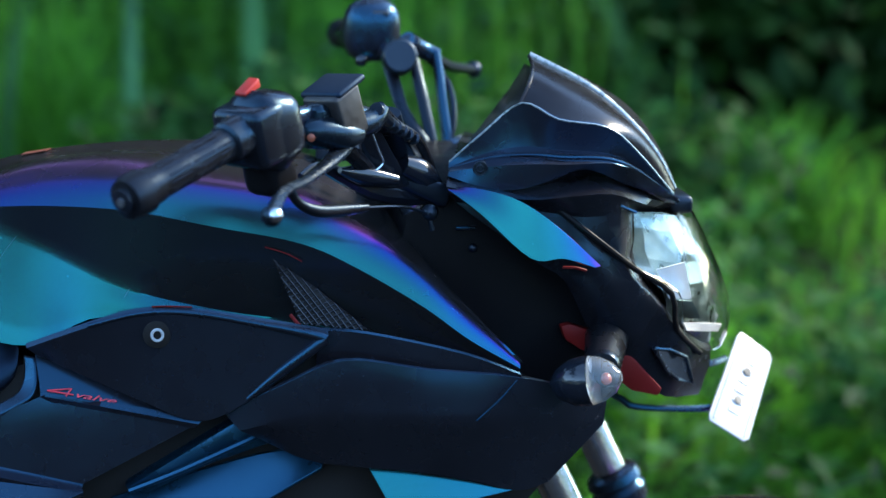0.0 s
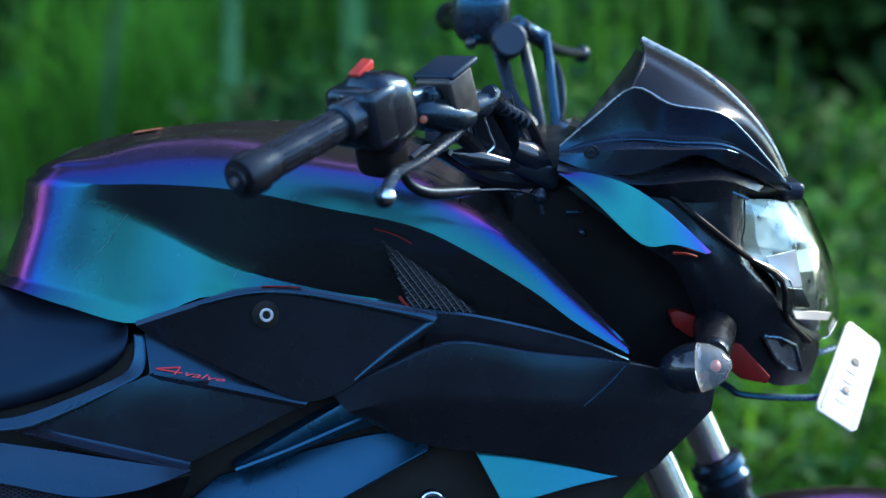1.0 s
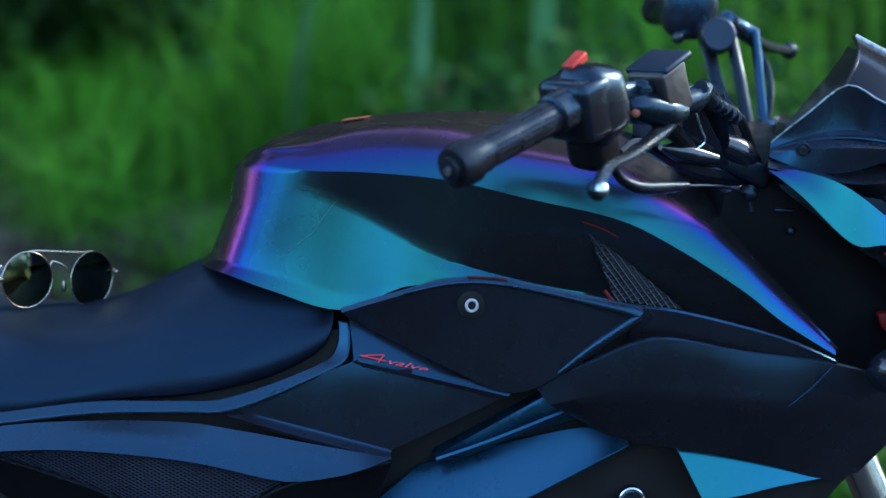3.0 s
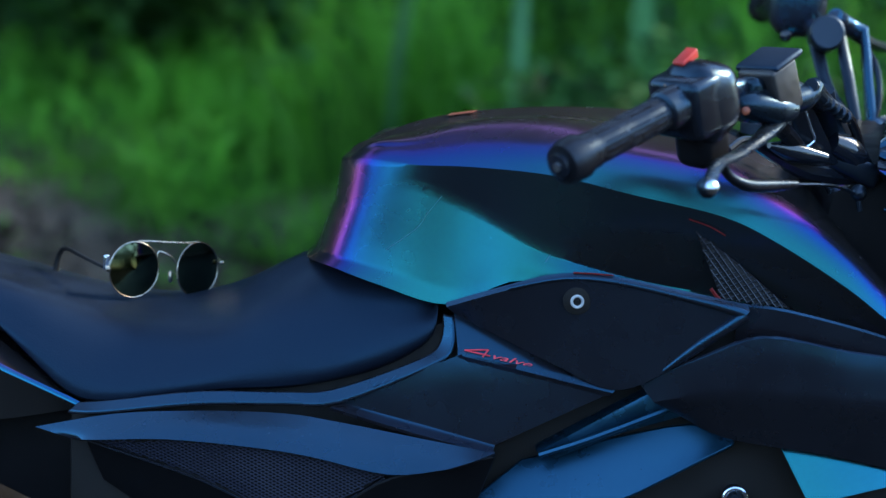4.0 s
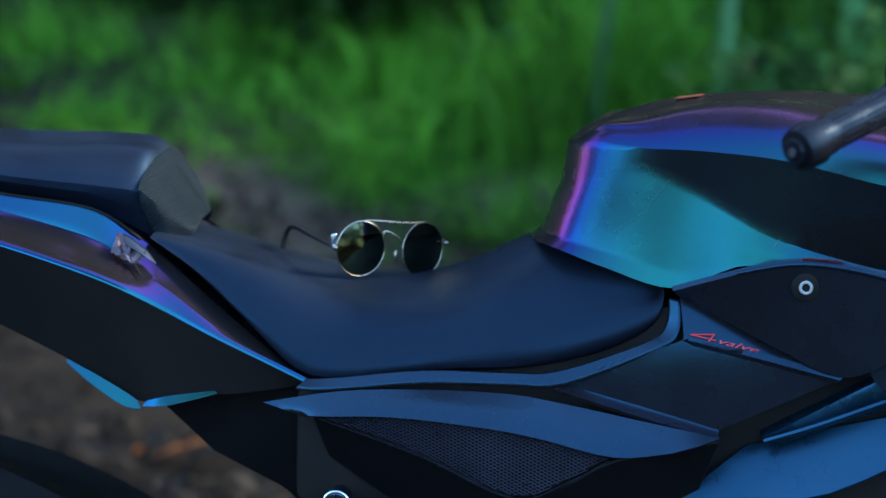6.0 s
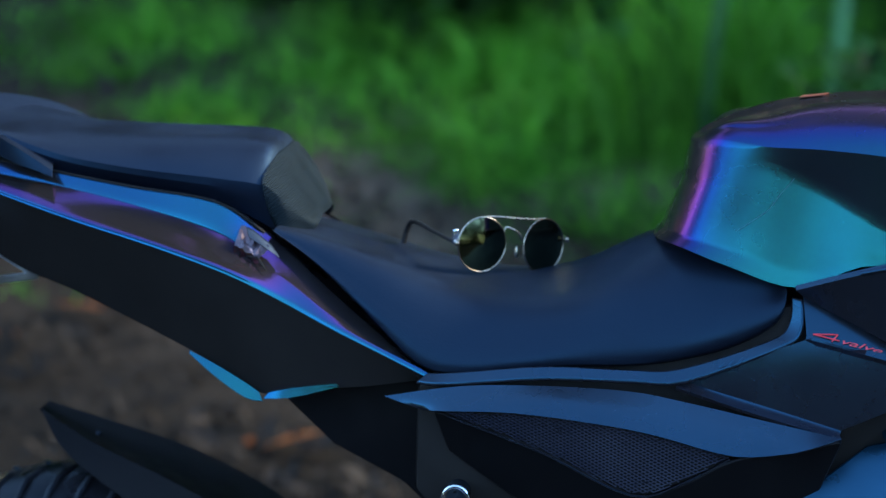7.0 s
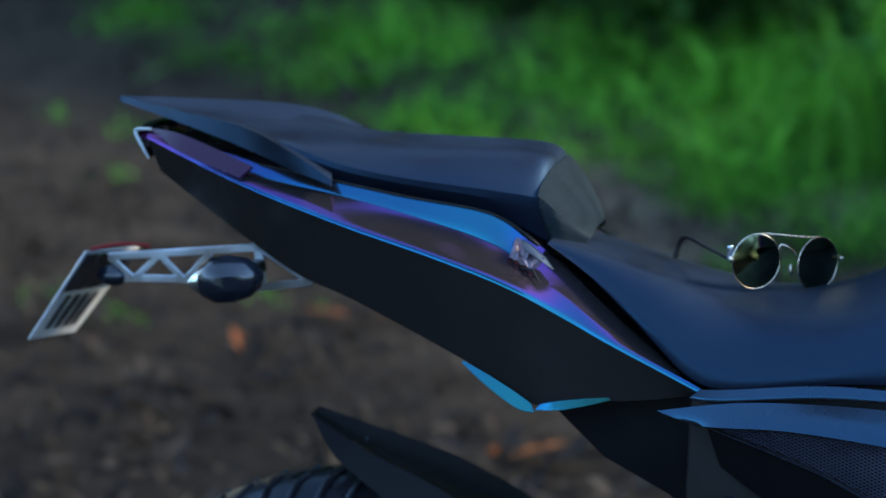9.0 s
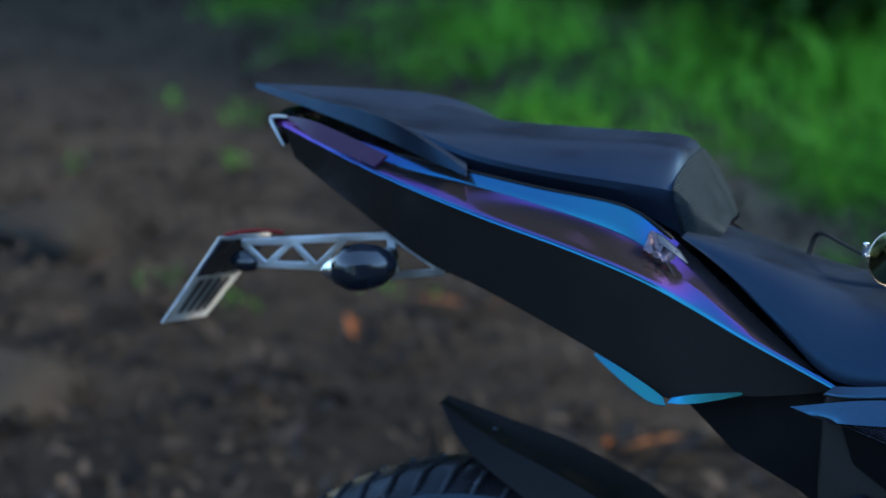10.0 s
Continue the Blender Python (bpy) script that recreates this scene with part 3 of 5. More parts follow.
    part("engine", prism([(x, -.145, z) for x, z in core], (0, .29, 0), .012), DARK, bike, "dark filler block for engine and frame, shade in its colour")
    for cx, cy, cz, r in ((.141, -.158, .646, .0095), (-.379, -.172, .605, .0105)):
        ring = tube([(cx + r * math.cos(a), cy, cz + r * math.sin(a)) for a in [2 * math.pi * k / 28 for k in range(29)]], .0022, 10, 1)
        both("bolt_collar", ring, STEEL, bike, "bright bolt collar")
        both("bolt_socket", turned([(0, r), (.02, r), (.021, r * .5), (.018, r * .4)], (cx, cy + .02, cz), (cx, cy - .01, cz)), ALLOY, bike)
    washer = part("shroud_bolt", turned([(0, .0115), (.002, .0115), (.003, .009)], (0, -.1945, .82), (0, -.21, .819)), DARK, bike, "white-ringed bolt")
    part("ring", tube([(.0044 * math.cos(a), -.1985, .82 + .0046 * math.sin(a)) for a in [2 * math.pi * k / 24 for k in range(25)]], .0012, 8, 1), WHITE, washer, "white ring")
    part("bolt_head", ball((0, -.1970, .82), .0015), DARK, washer)


def rib_relief(m, pitch):
    """Fine parallel ribs as relief."""
    nt = m.node_tree
    tc = nt.nodes.new("ShaderNodeTexCoord")
    mp = nt.nodes.new("ShaderNodeMapping")
    mp.inputs["Rotation"].default_value = (0, radians(38), 0)
    w = nt.nodes.new("ShaderNodeTexWave")
    w.bands_direction = "Z"
    w.inputs["Scale"].default_value = 0.3142 / pitch
    bp = nt.nodes.new("ShaderNodeBump")
    bp.inputs["Distance"].default_value = 0.0014
    nt.links.new(tc.outputs["Object"], mp.inputs["Vector"])
    nt.links.new(mp.outputs["Vector"], w.inputs["Vector"])
    nt.links.new(w.outputs["Fac"], bp.inputs["Height"])
    nt.links.new(bp.outputs["Normal"], shader(m).inputs["Normal"])


rib_relief(FABRIC, 0.0022)
side_covers()


def badge():
    """A slanted thin-stroked numeral with a small word beside it."""
    a, b = Vector((-.090, -.1678, .7665)), Vector((-.031, -.1778, .7575))
    ex = (b - a).normalized()
    up = Vector((-.005, .021, .031)).normalized()
    ez = ex.cross(up).normalized()
    ey = ez.cross(ex)

    def on(u, v):
        return a + ex * u + ey * v + ez * .0011
    strokes = [tube([on(*p), on(*q)], .00072, 6, 1) for p, q in (((.0005, .0018), (.0195, .0066)), ((.0005, .0018), (.0225, .0018)), ((.0198, .0068), (.0165, -.0006)))]
    part("badge", merge(*strokes), BADGE, bike, "red numeral badge")
    word = bpy.data.curves.new("badge_word", "FONT")
    word.body = "valve"
    word.size, word.shear, word.extrude, word.offset = .0068, .35, .0003, .00002
    tmp = bpy.data.objects.new("tmp", word)
    me = bpy.data.meshes.new_from_object(tmp)
    bpy.data.objects.remove(tmp)
    me.materials.append(BADGE)
    ob = new("badge", me)
    ob.parent = bike
    m = Matrix((ex * 2.55, ey, ez)).transposed().to_4x4()
    m.translation = a + ex * .0222 + ez * .0014
    ob.matrix_basis = m
    tagged(ob, "red lettered badge")


badge()


def rider_seat():
    bottom = [(-.560, -.088, .806), (-.52, -.100, .782), (-.47, -.125, .748), (-.42, -.148, .712), (-.384, -.155, .707), (-.335, -.158, .715), (-.288, -.160, .722), (-.24, -.16, .726), (-.205, -.16, .732), (-.165, -.158, .743), (-.134, -.155, .7575), (-.1165, -.152, .772), (-.112, -.146, .789)]
    side = [(-.559, -.088, .808), (-.517, -.099, .788), (-.463, -.121, .760), (-.412, -.140, .735), (-.374, -.147, .730), (-.327, -.151, .735), (-.286, -.153, .744), (-.245, -.154, .752), (-.205, -.1565, .755), (-.165, -.1565, .764), (-.134, -.1555, .774), (-.1155, -.152, .785), (-.1125, -.142, .799)]
    edge = [(-.558, -.080, .811), (-.51, -.085, .800), (-.456, -.096, .785), (-.404, -.106, .769), (-.363, -.113, .761), (-.318, -.118, .764), (-.283, -.120, .773), (-.25, -.12, .787), (-.215, -.125, .791), (-.178, -.135, .790), (-.148, -.142, .789), (-.125, -.143, .792), (-.1145, -.134, .800)]
    top = [(-.556, -.04, .806), (-.505, -.04, .794), (-.456, -.045, .785), (-.404, -.05, .7755), (-.363, -.05, .771), (-.318, -.05, .775), (-.283, -.05, .787), (-.253, -.05, .803), (-.222, -.068, .816), (-.185, -.095, .819), (-.155, -.108, .819), (-.13, -.115, .818), (-.116, -.115, .815)]
    mid = [(x, 0, z - .002) for x, y, z in top]
    welt = [(x, y + .002, z + .0035) for x, y, z in bottom]
    bottom = [(x, y + .022, z - .002) for x, y, z in bottom]
    s = part("rider_seat", outward(full([bottom, welt, side, edge, top, mid], (), 4, 4, tilt=8), (-.3, 0, .7)), LEATHER, bike, "black vinyl rider seat")
    return s


rider_seat()


def pillion():
    bottom = [(-.5345, -.034, .800), (-.556, -.066, .8035), (-.591, -.070, .819), (-.617, -.068, .826), (-.69, -.068, .836), (-.760, -.070, .845), (-.82, -.075, .862), (-.87, -.06, .880)]
    side = [(-.5315, -.031, .805), (-.550, -.067, .826), (-.570, -.080, .846), (-.605, -.083, .851), (-.69, -.082, .856), (-.757, -.078, .864), (-.82, -.07, .880), (-.87, -.05, .885)]
    top = [(-.5305, -.020, .811), (-.551, -.031, .838), (-.5665, -.035, .862), (-.590, -.040, .8765), (-.69, -.044, .8755), (-.754, -.04, .876), (-.82, -.035, .880), (-.87, -.03, .884)]
    mid = [(x + .002, 0, z + .001) for x, y, z in top]
    rails = [bottom, side, top, mid]
    s = part("pillion_seat", outward(full(rails, (), 5, 4), (-.7, 0, .8)), LEATHER, bike, "black vinyl pillion seat")
    def cut(r, x):
        i = next(k for k in range(1, len(r)) if r[k][0] <= x)
        t = (r[i - 1][0] - x) / (r[i - 1][0] - r[i][0])
        return r[:i] + [tuple(Vector(r[i - 1]).lerp(Vector(r[i]), t))]

    def spread(r):
        q = spline([Vector(p) for p in r], 8)
        return [tuple(q[round(k * (len(q) - 1) / 5)]) for k in range(6)]
    pad = [[(x + .0018, y * 1.025, z + .0016) for x, y, z in spread(cut(r, e))] for r, e in zip(rails, (-.566, -.573, -.571, -.570))]
    part("ribbed_pad", shell(outward(full(pad, (), 5, 4), (-.7, 0, .8)), .001, (-.7, 0, .8)), FABRIC, s, "grey ribbed front pad")


pillion()


def tail():
    top = [(-.409, -.146, .703), (-.487, -.108, .7495), (-.533, -.090, .781), (-.569, -.080, .805), (-.611, -.085, .831), (-.690, -.083, .840), (-.759, -.081, .849), (-.834, -.071, .857), (-.930, -.049, .875)]
    upper = [(-.408, -.148, .7035), (-.485, -.135, .740), (-.537, -.118, .769), (-.576, -.106, .7895), (-.612, -.0985, .8065), (-.687, -.0925, .8245), (-.756, -.0885, .8370), (-.835, -.078, .8475), (-.934, -.0545, .8718)]
    crease = [(-.408, -.150, .704), (-.486, -.141, .7357), (-.537, -.131, .7573), (-.587, -.138, .7815), (-.655, -.130, .800), (-.738, -.115, .817), (-.823, -.100, .838), (-.895, -.078, .857), (-.951, -.053, .871)]
    low = [(-.41, -.144, .70), (-.47, -.138, .687), (-.53, -.130, .678), (-.565, -.124, .672), (-.624, -.116, .702), (-.737, -.088, .741), (-.80, -.076, .760), (-.875, -.060, .800), (-.941, -.046, .838)]
    turn_ = [(x, y - .0008, z - .0016) for x, y, z in crease]
    sides = [[tuple(Vector(p).lerp(Vector(q), k)) for p, q in zip(turn_, low)] for k in (0, .33, .7, 1.0)]
    both("tail_side", shell(loft(sides + [[(x, y + .03, z + .004) for x, y, z in low]], 5, 3, (3,)), .002, (-.65, 0, .78)), FLANK, bike, "lower tail panel, dark reflections put into its colour", ease=.0015)
    t = part("tail_fairing", outward(full([top, [tuple(Vector(p).lerp(Vector(q), .85)) for p, q in zip(top, upper)], upper, [(x, y + .002, z + .0025) for x, y, z in crease], [(x, y - .0012, z - .0012) for x, y, z in crease]], (4,), 5, 4), (-.65, 0, .8)), TAILPAINT, bike, "blue-violet colour-shift tail fairing")
    line = [[(x, y - .0006 - .0010 * v * k, z + (.0008 - .0032 * v) * k) for (x, y, z), k in zip(crease, (.3, .7, 1, 1.1, 1.1, 1, .9, .7, .4))] for v in (0, .5, 1)]
    both("tail_line", shell(loft(line, 5, 3), .0012, (-.65, 0, .78)), TAILPAINT, bike, "bright colour-shift edge line")
    part("tail_deck", outward(full([[(x, y * .98, z - .002) for x, y, z in top], [(x, 0, z - .004) for x, y, z in top]], (), 3, 3), (-.65, 0, .6)), SATIN, bike)
    f1 = [(-.626, -.119, .7035), (-.60, -.126, .694), (-.574, -.131, .682), (-.560, -.133, .674)]
    f2 = [(-.626, -.1205, .701), (-.60, -.131, .685), (-.572, -.137, .670), (-.556, -.1365, .6675)]
    both("tail_fin", shell(loft([f1, f2], 4, 2), .002), PAINT, bike)
    f3 = [(-.552, -.132, .674), (-.53, -.136, .681), (-.49, -.140, .689)]
    f4 = [(-.556, -.1335, .669), (-.53, -.1378, .673), (-.488, -.1405, .6865)]
    both("tail_fin", shell(loft([f3, f4], 4, 2), .002), PAINT, bike)
    under = [(-.560, .676), (-.499, .622), (-.436, .592), (-.39, .55), (-.32, .55), (-.32, .69), (-.45, .70)]
    part("undertray", prism([(x, -.105, z) for x, z in under], (0, .21, 0), .006), HUGGER, bike)
    # the grab wing over the lamp
    w_low = [(-0.998, -0.004, 0.894), (-0.915, -0.048, 0.884), (-0.849, -0.076, 0.872), (-0.794, -0.095, 0.858), (-0.756, -0.104, 0.849)]
    w_up = [(-1.001, 0.000, 0.899), (-0.920, -0.042, 0.895), (-0.855, -0.070, 0.891), (-0.808, -0.091, 0.879), (-0.756, -0.100, 0.853)]
    w_mid = [(-1.0, 0, .897), (-.93, 0, .890), (-.87, 0, .884), (-.83, 0, .876), (-.78, 0, .862)]
    part("tail_wing", shell(full([w_low, w_up, w_mid], (1,), 4, 4), .004, (-.85, 0, .85)), LEATHER, bike, "dull navy-black tail wing")
    l_up = [(-.966, -.03, .875), (-.924, -.056, .878), (-.88, -.074, .870), (-.835, -.09, .858)]
    l_low = [(-.964, -.04, .868), (-.92, -.068, .864), (-.88, -.084, .855), (-.845, -.097, .848)]
    both("tail_lamp", shell(loft([l_up, l_low], 4, 3), .003, (-.85, 0, .85)), TAILRED, bike, "smoked violet tail lamp")
    lip = part("tail_lip", full([[(-.952, -.047, .876), (-.967, -.041, .873), (-.951, -.05, .850)], [(-.954, 0, .878), (-.972, 0, .874), (-.954, 0, .850)]], (), 4, 4), GLOSS, bike, "gloss black rear lip")
    part("lip_edge", tube([(-.950, -.0475, .8775), (-.968, -.0415, .8742), (-.960, -.0460, .8610), (-.951, -.0505, .8500)], [.0010, .0018, .0015, .0008], 8, 4), LIP, lip, "pale edge line")
    both("tail_seam", tube([(x, y - .0012, z) for x, y, z in top[3:8]], .0011, 6, 4), DARK, bike)
    rnd = random.Random(31)
    rows = [[(-.5885, -.0885, .8150), (-.5780, -.0945, .8085), (-.5690, -.1000, .8025), (-.5560, -.1065, .7985)], [(-.5895, -.1000, .8075), (-.5800, -.1040, .8010), (-.5700, -.1085, .7960), (-.5590, -.1120, .7925)], [(-.5905, -.1095, .7985), (-.5820, -.1120, .7955), (-.5720, -.1145, .7915), (-.5640, -.1165, .7880)]]
    crumple = loft(rows, 3, 3, straight=True)
    for v in crumple.verts:
        v.co = v.co.lerp(Vector((-.578, -.100, .8035)), .12)
        v.co += Vector((.4, -.5, .77)) * rnd.uniform(-.0026, .0026)
    part("film_tear", shell(crumple, .0006, (-.6, 0, .75)), FILM, t, "crumpled bright paint film", angle=12)
    part("film_crack", merge(tube([(-.5745, -.1035, .7955), (-.5660, -.1130, .7880), (-.5572, -.1215, .7800)], [.0002, .0010, .0003], 6, 4), tube([(-.5770, -.1130, .7905), (-.5700, -.1120, .7895), (-.5640, -.1140, .7870)], [.0002, .0009, .0003], 6, 4)), DARK, t, "split in the paint film")
    both("clip_plate", prism([(-.580, -.1045, .814), (-.574, -.103, .811), (-.558, -.1035, .799), (-.549, -.110, .790), (-.566, -.109, .800), (-.577, -.108, .806)], (0, .004, 0), .0006, 1), ALLOY, bike, "scuffed corner")


tail()


def strip(a, b, w, th):
    """A flat bar in the bracket's plane."""
    a, b = Vector(a), Vector(b)
    d = (b - a).normalized()
    n = Vector((0, 1, 0)).cross(d).normalized() * (w / 2)
    return prism([a + n, b + n, b - n, a - n], (0, th, 0), .0006, 1)


def bracket():
    g = new("plate_bracket")
    g.parent = bike
    tagged(g, "drilled aluminium plate bracket")
    for a, b, w in (
        ((-.993, -.05, .7515), (-.842, -.05, .7735), .007), ((-.843, -.05, .775), (-.790, -.05, .745), .008), ((-.992, -.05, .7315), (-.90, -.05, .737), .007),
        ((-.845, -.05, .734), (-.789, -.05, .7445), .007), ((-.992, -.05, .752), (-.968, -.05, .733), .006), ((-.966, -.05, .733), (-.942, -.05, .757), .006),
        ((-.940, -.05, .757), (-.917, -.05, .736), .006), ((-.915, -.05, .736), (-.890, -.05, .764), .006), ((-.843, -.05, .775), (-.838, -.05, .735), .009)):
        part("bar", strip(a, b, w, .004), ALU, g)
    arm = prism([(-.86, -.03, .775), (-.78, -.03, .755), (-.72, -.03, .75), (-.72, -.03, .77), (-.80, -.03, .80)], (0, .06, 0), .003)
    part("bracket_mount", arm, SATIN, bike)
    ind = part("rear_indicator", turned([(0, .003), (.004, .011), (.014, .0185), (.03, .0225), (.046, .0215), (.058, .014), (.062, .006)], (-.818, -.105, .761), (-.884, -.118, .751), 10), GLOSS, bike, "pointed faceted gloss black indicator")
    part("indicator_lens", turned([(0, .0135), (.008, .009), (.014, .003)], (-.872, -.1155, .753), (-.884, -.118, .751), 16), STEEL, ind)
    part("indicator_stalk", tube([(-.845, -.11, .762), (-.842, -.05, .755)], .008, 12, 1), RUBBER, ind)
    part("rear_indicator", turned([(0, .003), (.004, .011), (.014, .0185), (.03, .0225), (.046, .0215), (.058, .014), (.062, .006)], (-.818, .105, .765), (-.884, .118, .756), 10), GLOSS, bike)
    a, b, c, d = [Vector(p) for p in ((-1.003, -.078, .762), (-1.005, .06, .737), (-1.076, .06, .642), (-1.063, -.078, .670))]
    n = (b - a).cross(d - a).normalized()
    n = n if n.x > 0 else -n
    pl = part("rear_plate", prism([a, b, c, d], n * -.002, .0008, 1), WHITE, bike, "white number plate with black figures")

    def on(u, v):
        return a.lerp(b, u).lerp(d.lerp(c, u), v) + n * .0006
    for k in range(4):
        u = .18 + .18 * k
        part("figure_bar", prism([on(u, .50), on(u + .09, .50), on(u + .09, .88), on(u, .88)], n * .0006), INK, pl)
    part("plate_holder", prism([on(.04, .03), on(.96, .03), on(.96, .40), on(.04, .44)], n * .002, .0006, 1), SATIN, pl, "dark holder strip")
    part("plate_hook", tube([(-1.0, -.075, .764), (-.975, -.06, .768), (-.95, -.05, .766)], .002, 8), REDTRIM, bike)
    part("plate_lamp", ball((-.99, -.045, .733), .013, (1.2, 1, .8)), GLOSS, bike)


bracket()


def wheel(name, x, z, r, w, parent):
    ob = new(name)
    ob.parent = parent
    prof = [(r - .085, -w * .40), (r - .05, -w * .5), (r - .02, -w * .42), (r - .005, -w * .22), (r, 0), (r - .005, w * .22), (r - .02, w * .42), (r - .05, w * .5), (r - .085, w * .40)]
    bm = bmesh.new()
    grid_faces(bm, [[(x + q * math.cos(a), y, z + q * math.sin(a)) for q, y in prof] for a in [2 * math.pi * k / 96 for k in range(97)]])
    bmesh.ops.remove_doubles(bm, verts=bm.verts, dist=1e-5)
    part("tyre", shell(bm, .006, (x, 0, z)), RUBBER, ob, "worn black tyre")
    blocks = []
    for k in range(60):
        a = 2 * math.pi * k / 60
        for s in (-1, 1):
            pts = [(x + (q + .0012) * math.cos(a + da), s * y, z + (q + .0012) * math.sin(a + da)) for q, y, da in ((r - .001, w * .05, 0), (r - .006, w * .24, .035), (r - .021, w * .42, .06))]
            blocks.append(tube(pts, [.003, .0045, .003], 6, 2, flat=.5))
    part("tread", merge(*blocks), RUBBER, ob)
    rim = bmesh.new()
    rp = [(r - .083, -w * .38), (r - .10, -w * .36), (r - .115, -w * .1), (r - .115, w * .1), (r - .10, w * .36), (r - .083, w * .38)]
    grid_faces(rim, [[(x + q * math.cos(a), y, z + q * math.sin(a)) for q, y in rp] for a in [2 * math.pi * k / 64 for k in range(65)]])
    part("rim", shell(rim, .004, (x, 0, z)), GLOSS, ob)
    part("hub", turned([(0, .03), (.02, .04), (.10, .04), (.12, .03)], (x, -.06, z), (x, .06, z)), ALLOY, ob)
    for k in range(6):
        a = 2 * math.pi * k / 6
        part("spoke", tube([(x + .03 * math.cos(a), 0, z + .03 * math.sin(a)), (x + (r - .11) * math.cos(a + .15), 0, z + (r - .11) * math.sin(a + .15))], .013, 8, 2), GLOSS, ob)
    return ob


wheel("rear_wheel", -.735, .242, .31, .13, bike)
wheel("front_wheel", .565, .235, .305, .09, bike)


def hugger():
    top = [(-.800, .0, .605), (-.745, .0, .580), (-.670, .0, .555), (-.590, .0, .520), (-.50, .0, .455)]
    edge = [(-.800, -.012, .606), (-.742, -.034, .583), (-.665, -.047, .557), (-.582, -.050, .517), (-.50, -.052, .456)]
    low = [(-.797, -.015, .602), (-.765, -.043, .574), (-.705, -.060, .540), (-.62, -.065, .49), (-.53, -.066, .43)]
    part("hugger", shell(full([low, edge, top], (1,), 4, 4), .003, (-.7, 0, .4)), HUGGER, bike, "dull black rear tyre hugger", ease=.001)
    part("screw", ball((-.744, -.010, .5845), .0026), ALLOY, bike)
    arm = tube([(-.735, -.11, .242), (-.55, -.115, .30), (-.30, -.11, .36)], [.025, .028, .035], 12, 3, flat=.6)
    both("swingarm", arm, ALLOY, bike)
    mg_t = [(.36, 0, .50), (.45, 0, .585), (.52, 0, .602), (.60, 0, .598), (.70, 0, .56), (.78, 0, .50)]
    mg_e = [(.37, -.05, .49), (.455, -.052, .572), (.52, -.052, .588), (.60, -.052, .584), (.695, -.05, .548), (.77, -.045, .49)]
    part("front_mudguard", shell(full([mg_e, mg_t], (), 4, 4), .003, (.565, 0, .2)), PAINT, bike, "blue painted front mudguard")


hugger()


STEER = (Vector((.2, 0, 0)), Vector((.2079, .9781, 0)))  # the front end is turned a little to the right


def across(p):
    """The place on the left that answers a place on the right of the turned front end."""
    o, n = STEER
    p = Vector(p)
    return p - n * (2 * (p - o).dot(n))


def full_steered(rails, hard=(), nu=4, nv=4):
    left = [[tuple(across(p)) for p in r] for r in reversed(rails)]
    if all(abs((Vector(p) - STEER[0]).dot(STEER[1])) < .004 for p in rails[-1]):
        left = left[1:]
    m = len(rails) + len(left) - 1
    return loft(rails + left, nu, nv, sorted(set(hard) | {m - h for h in hard}))


def both_steered(name, bm, material, parent, label="", ease=0.0):
    twin = bm.copy()
    for v in twin.verts:
        v.co = across(v.co) + (Vector((.008, .0, -.03)) if name.startswith("cowl") else Vector())
    bmesh.ops.reverse_faces(twin, faces=twin.faces)
    part(name, bm, material, parent, label, ease=ease)
    part(name, twin, material, parent, label, ease=ease)


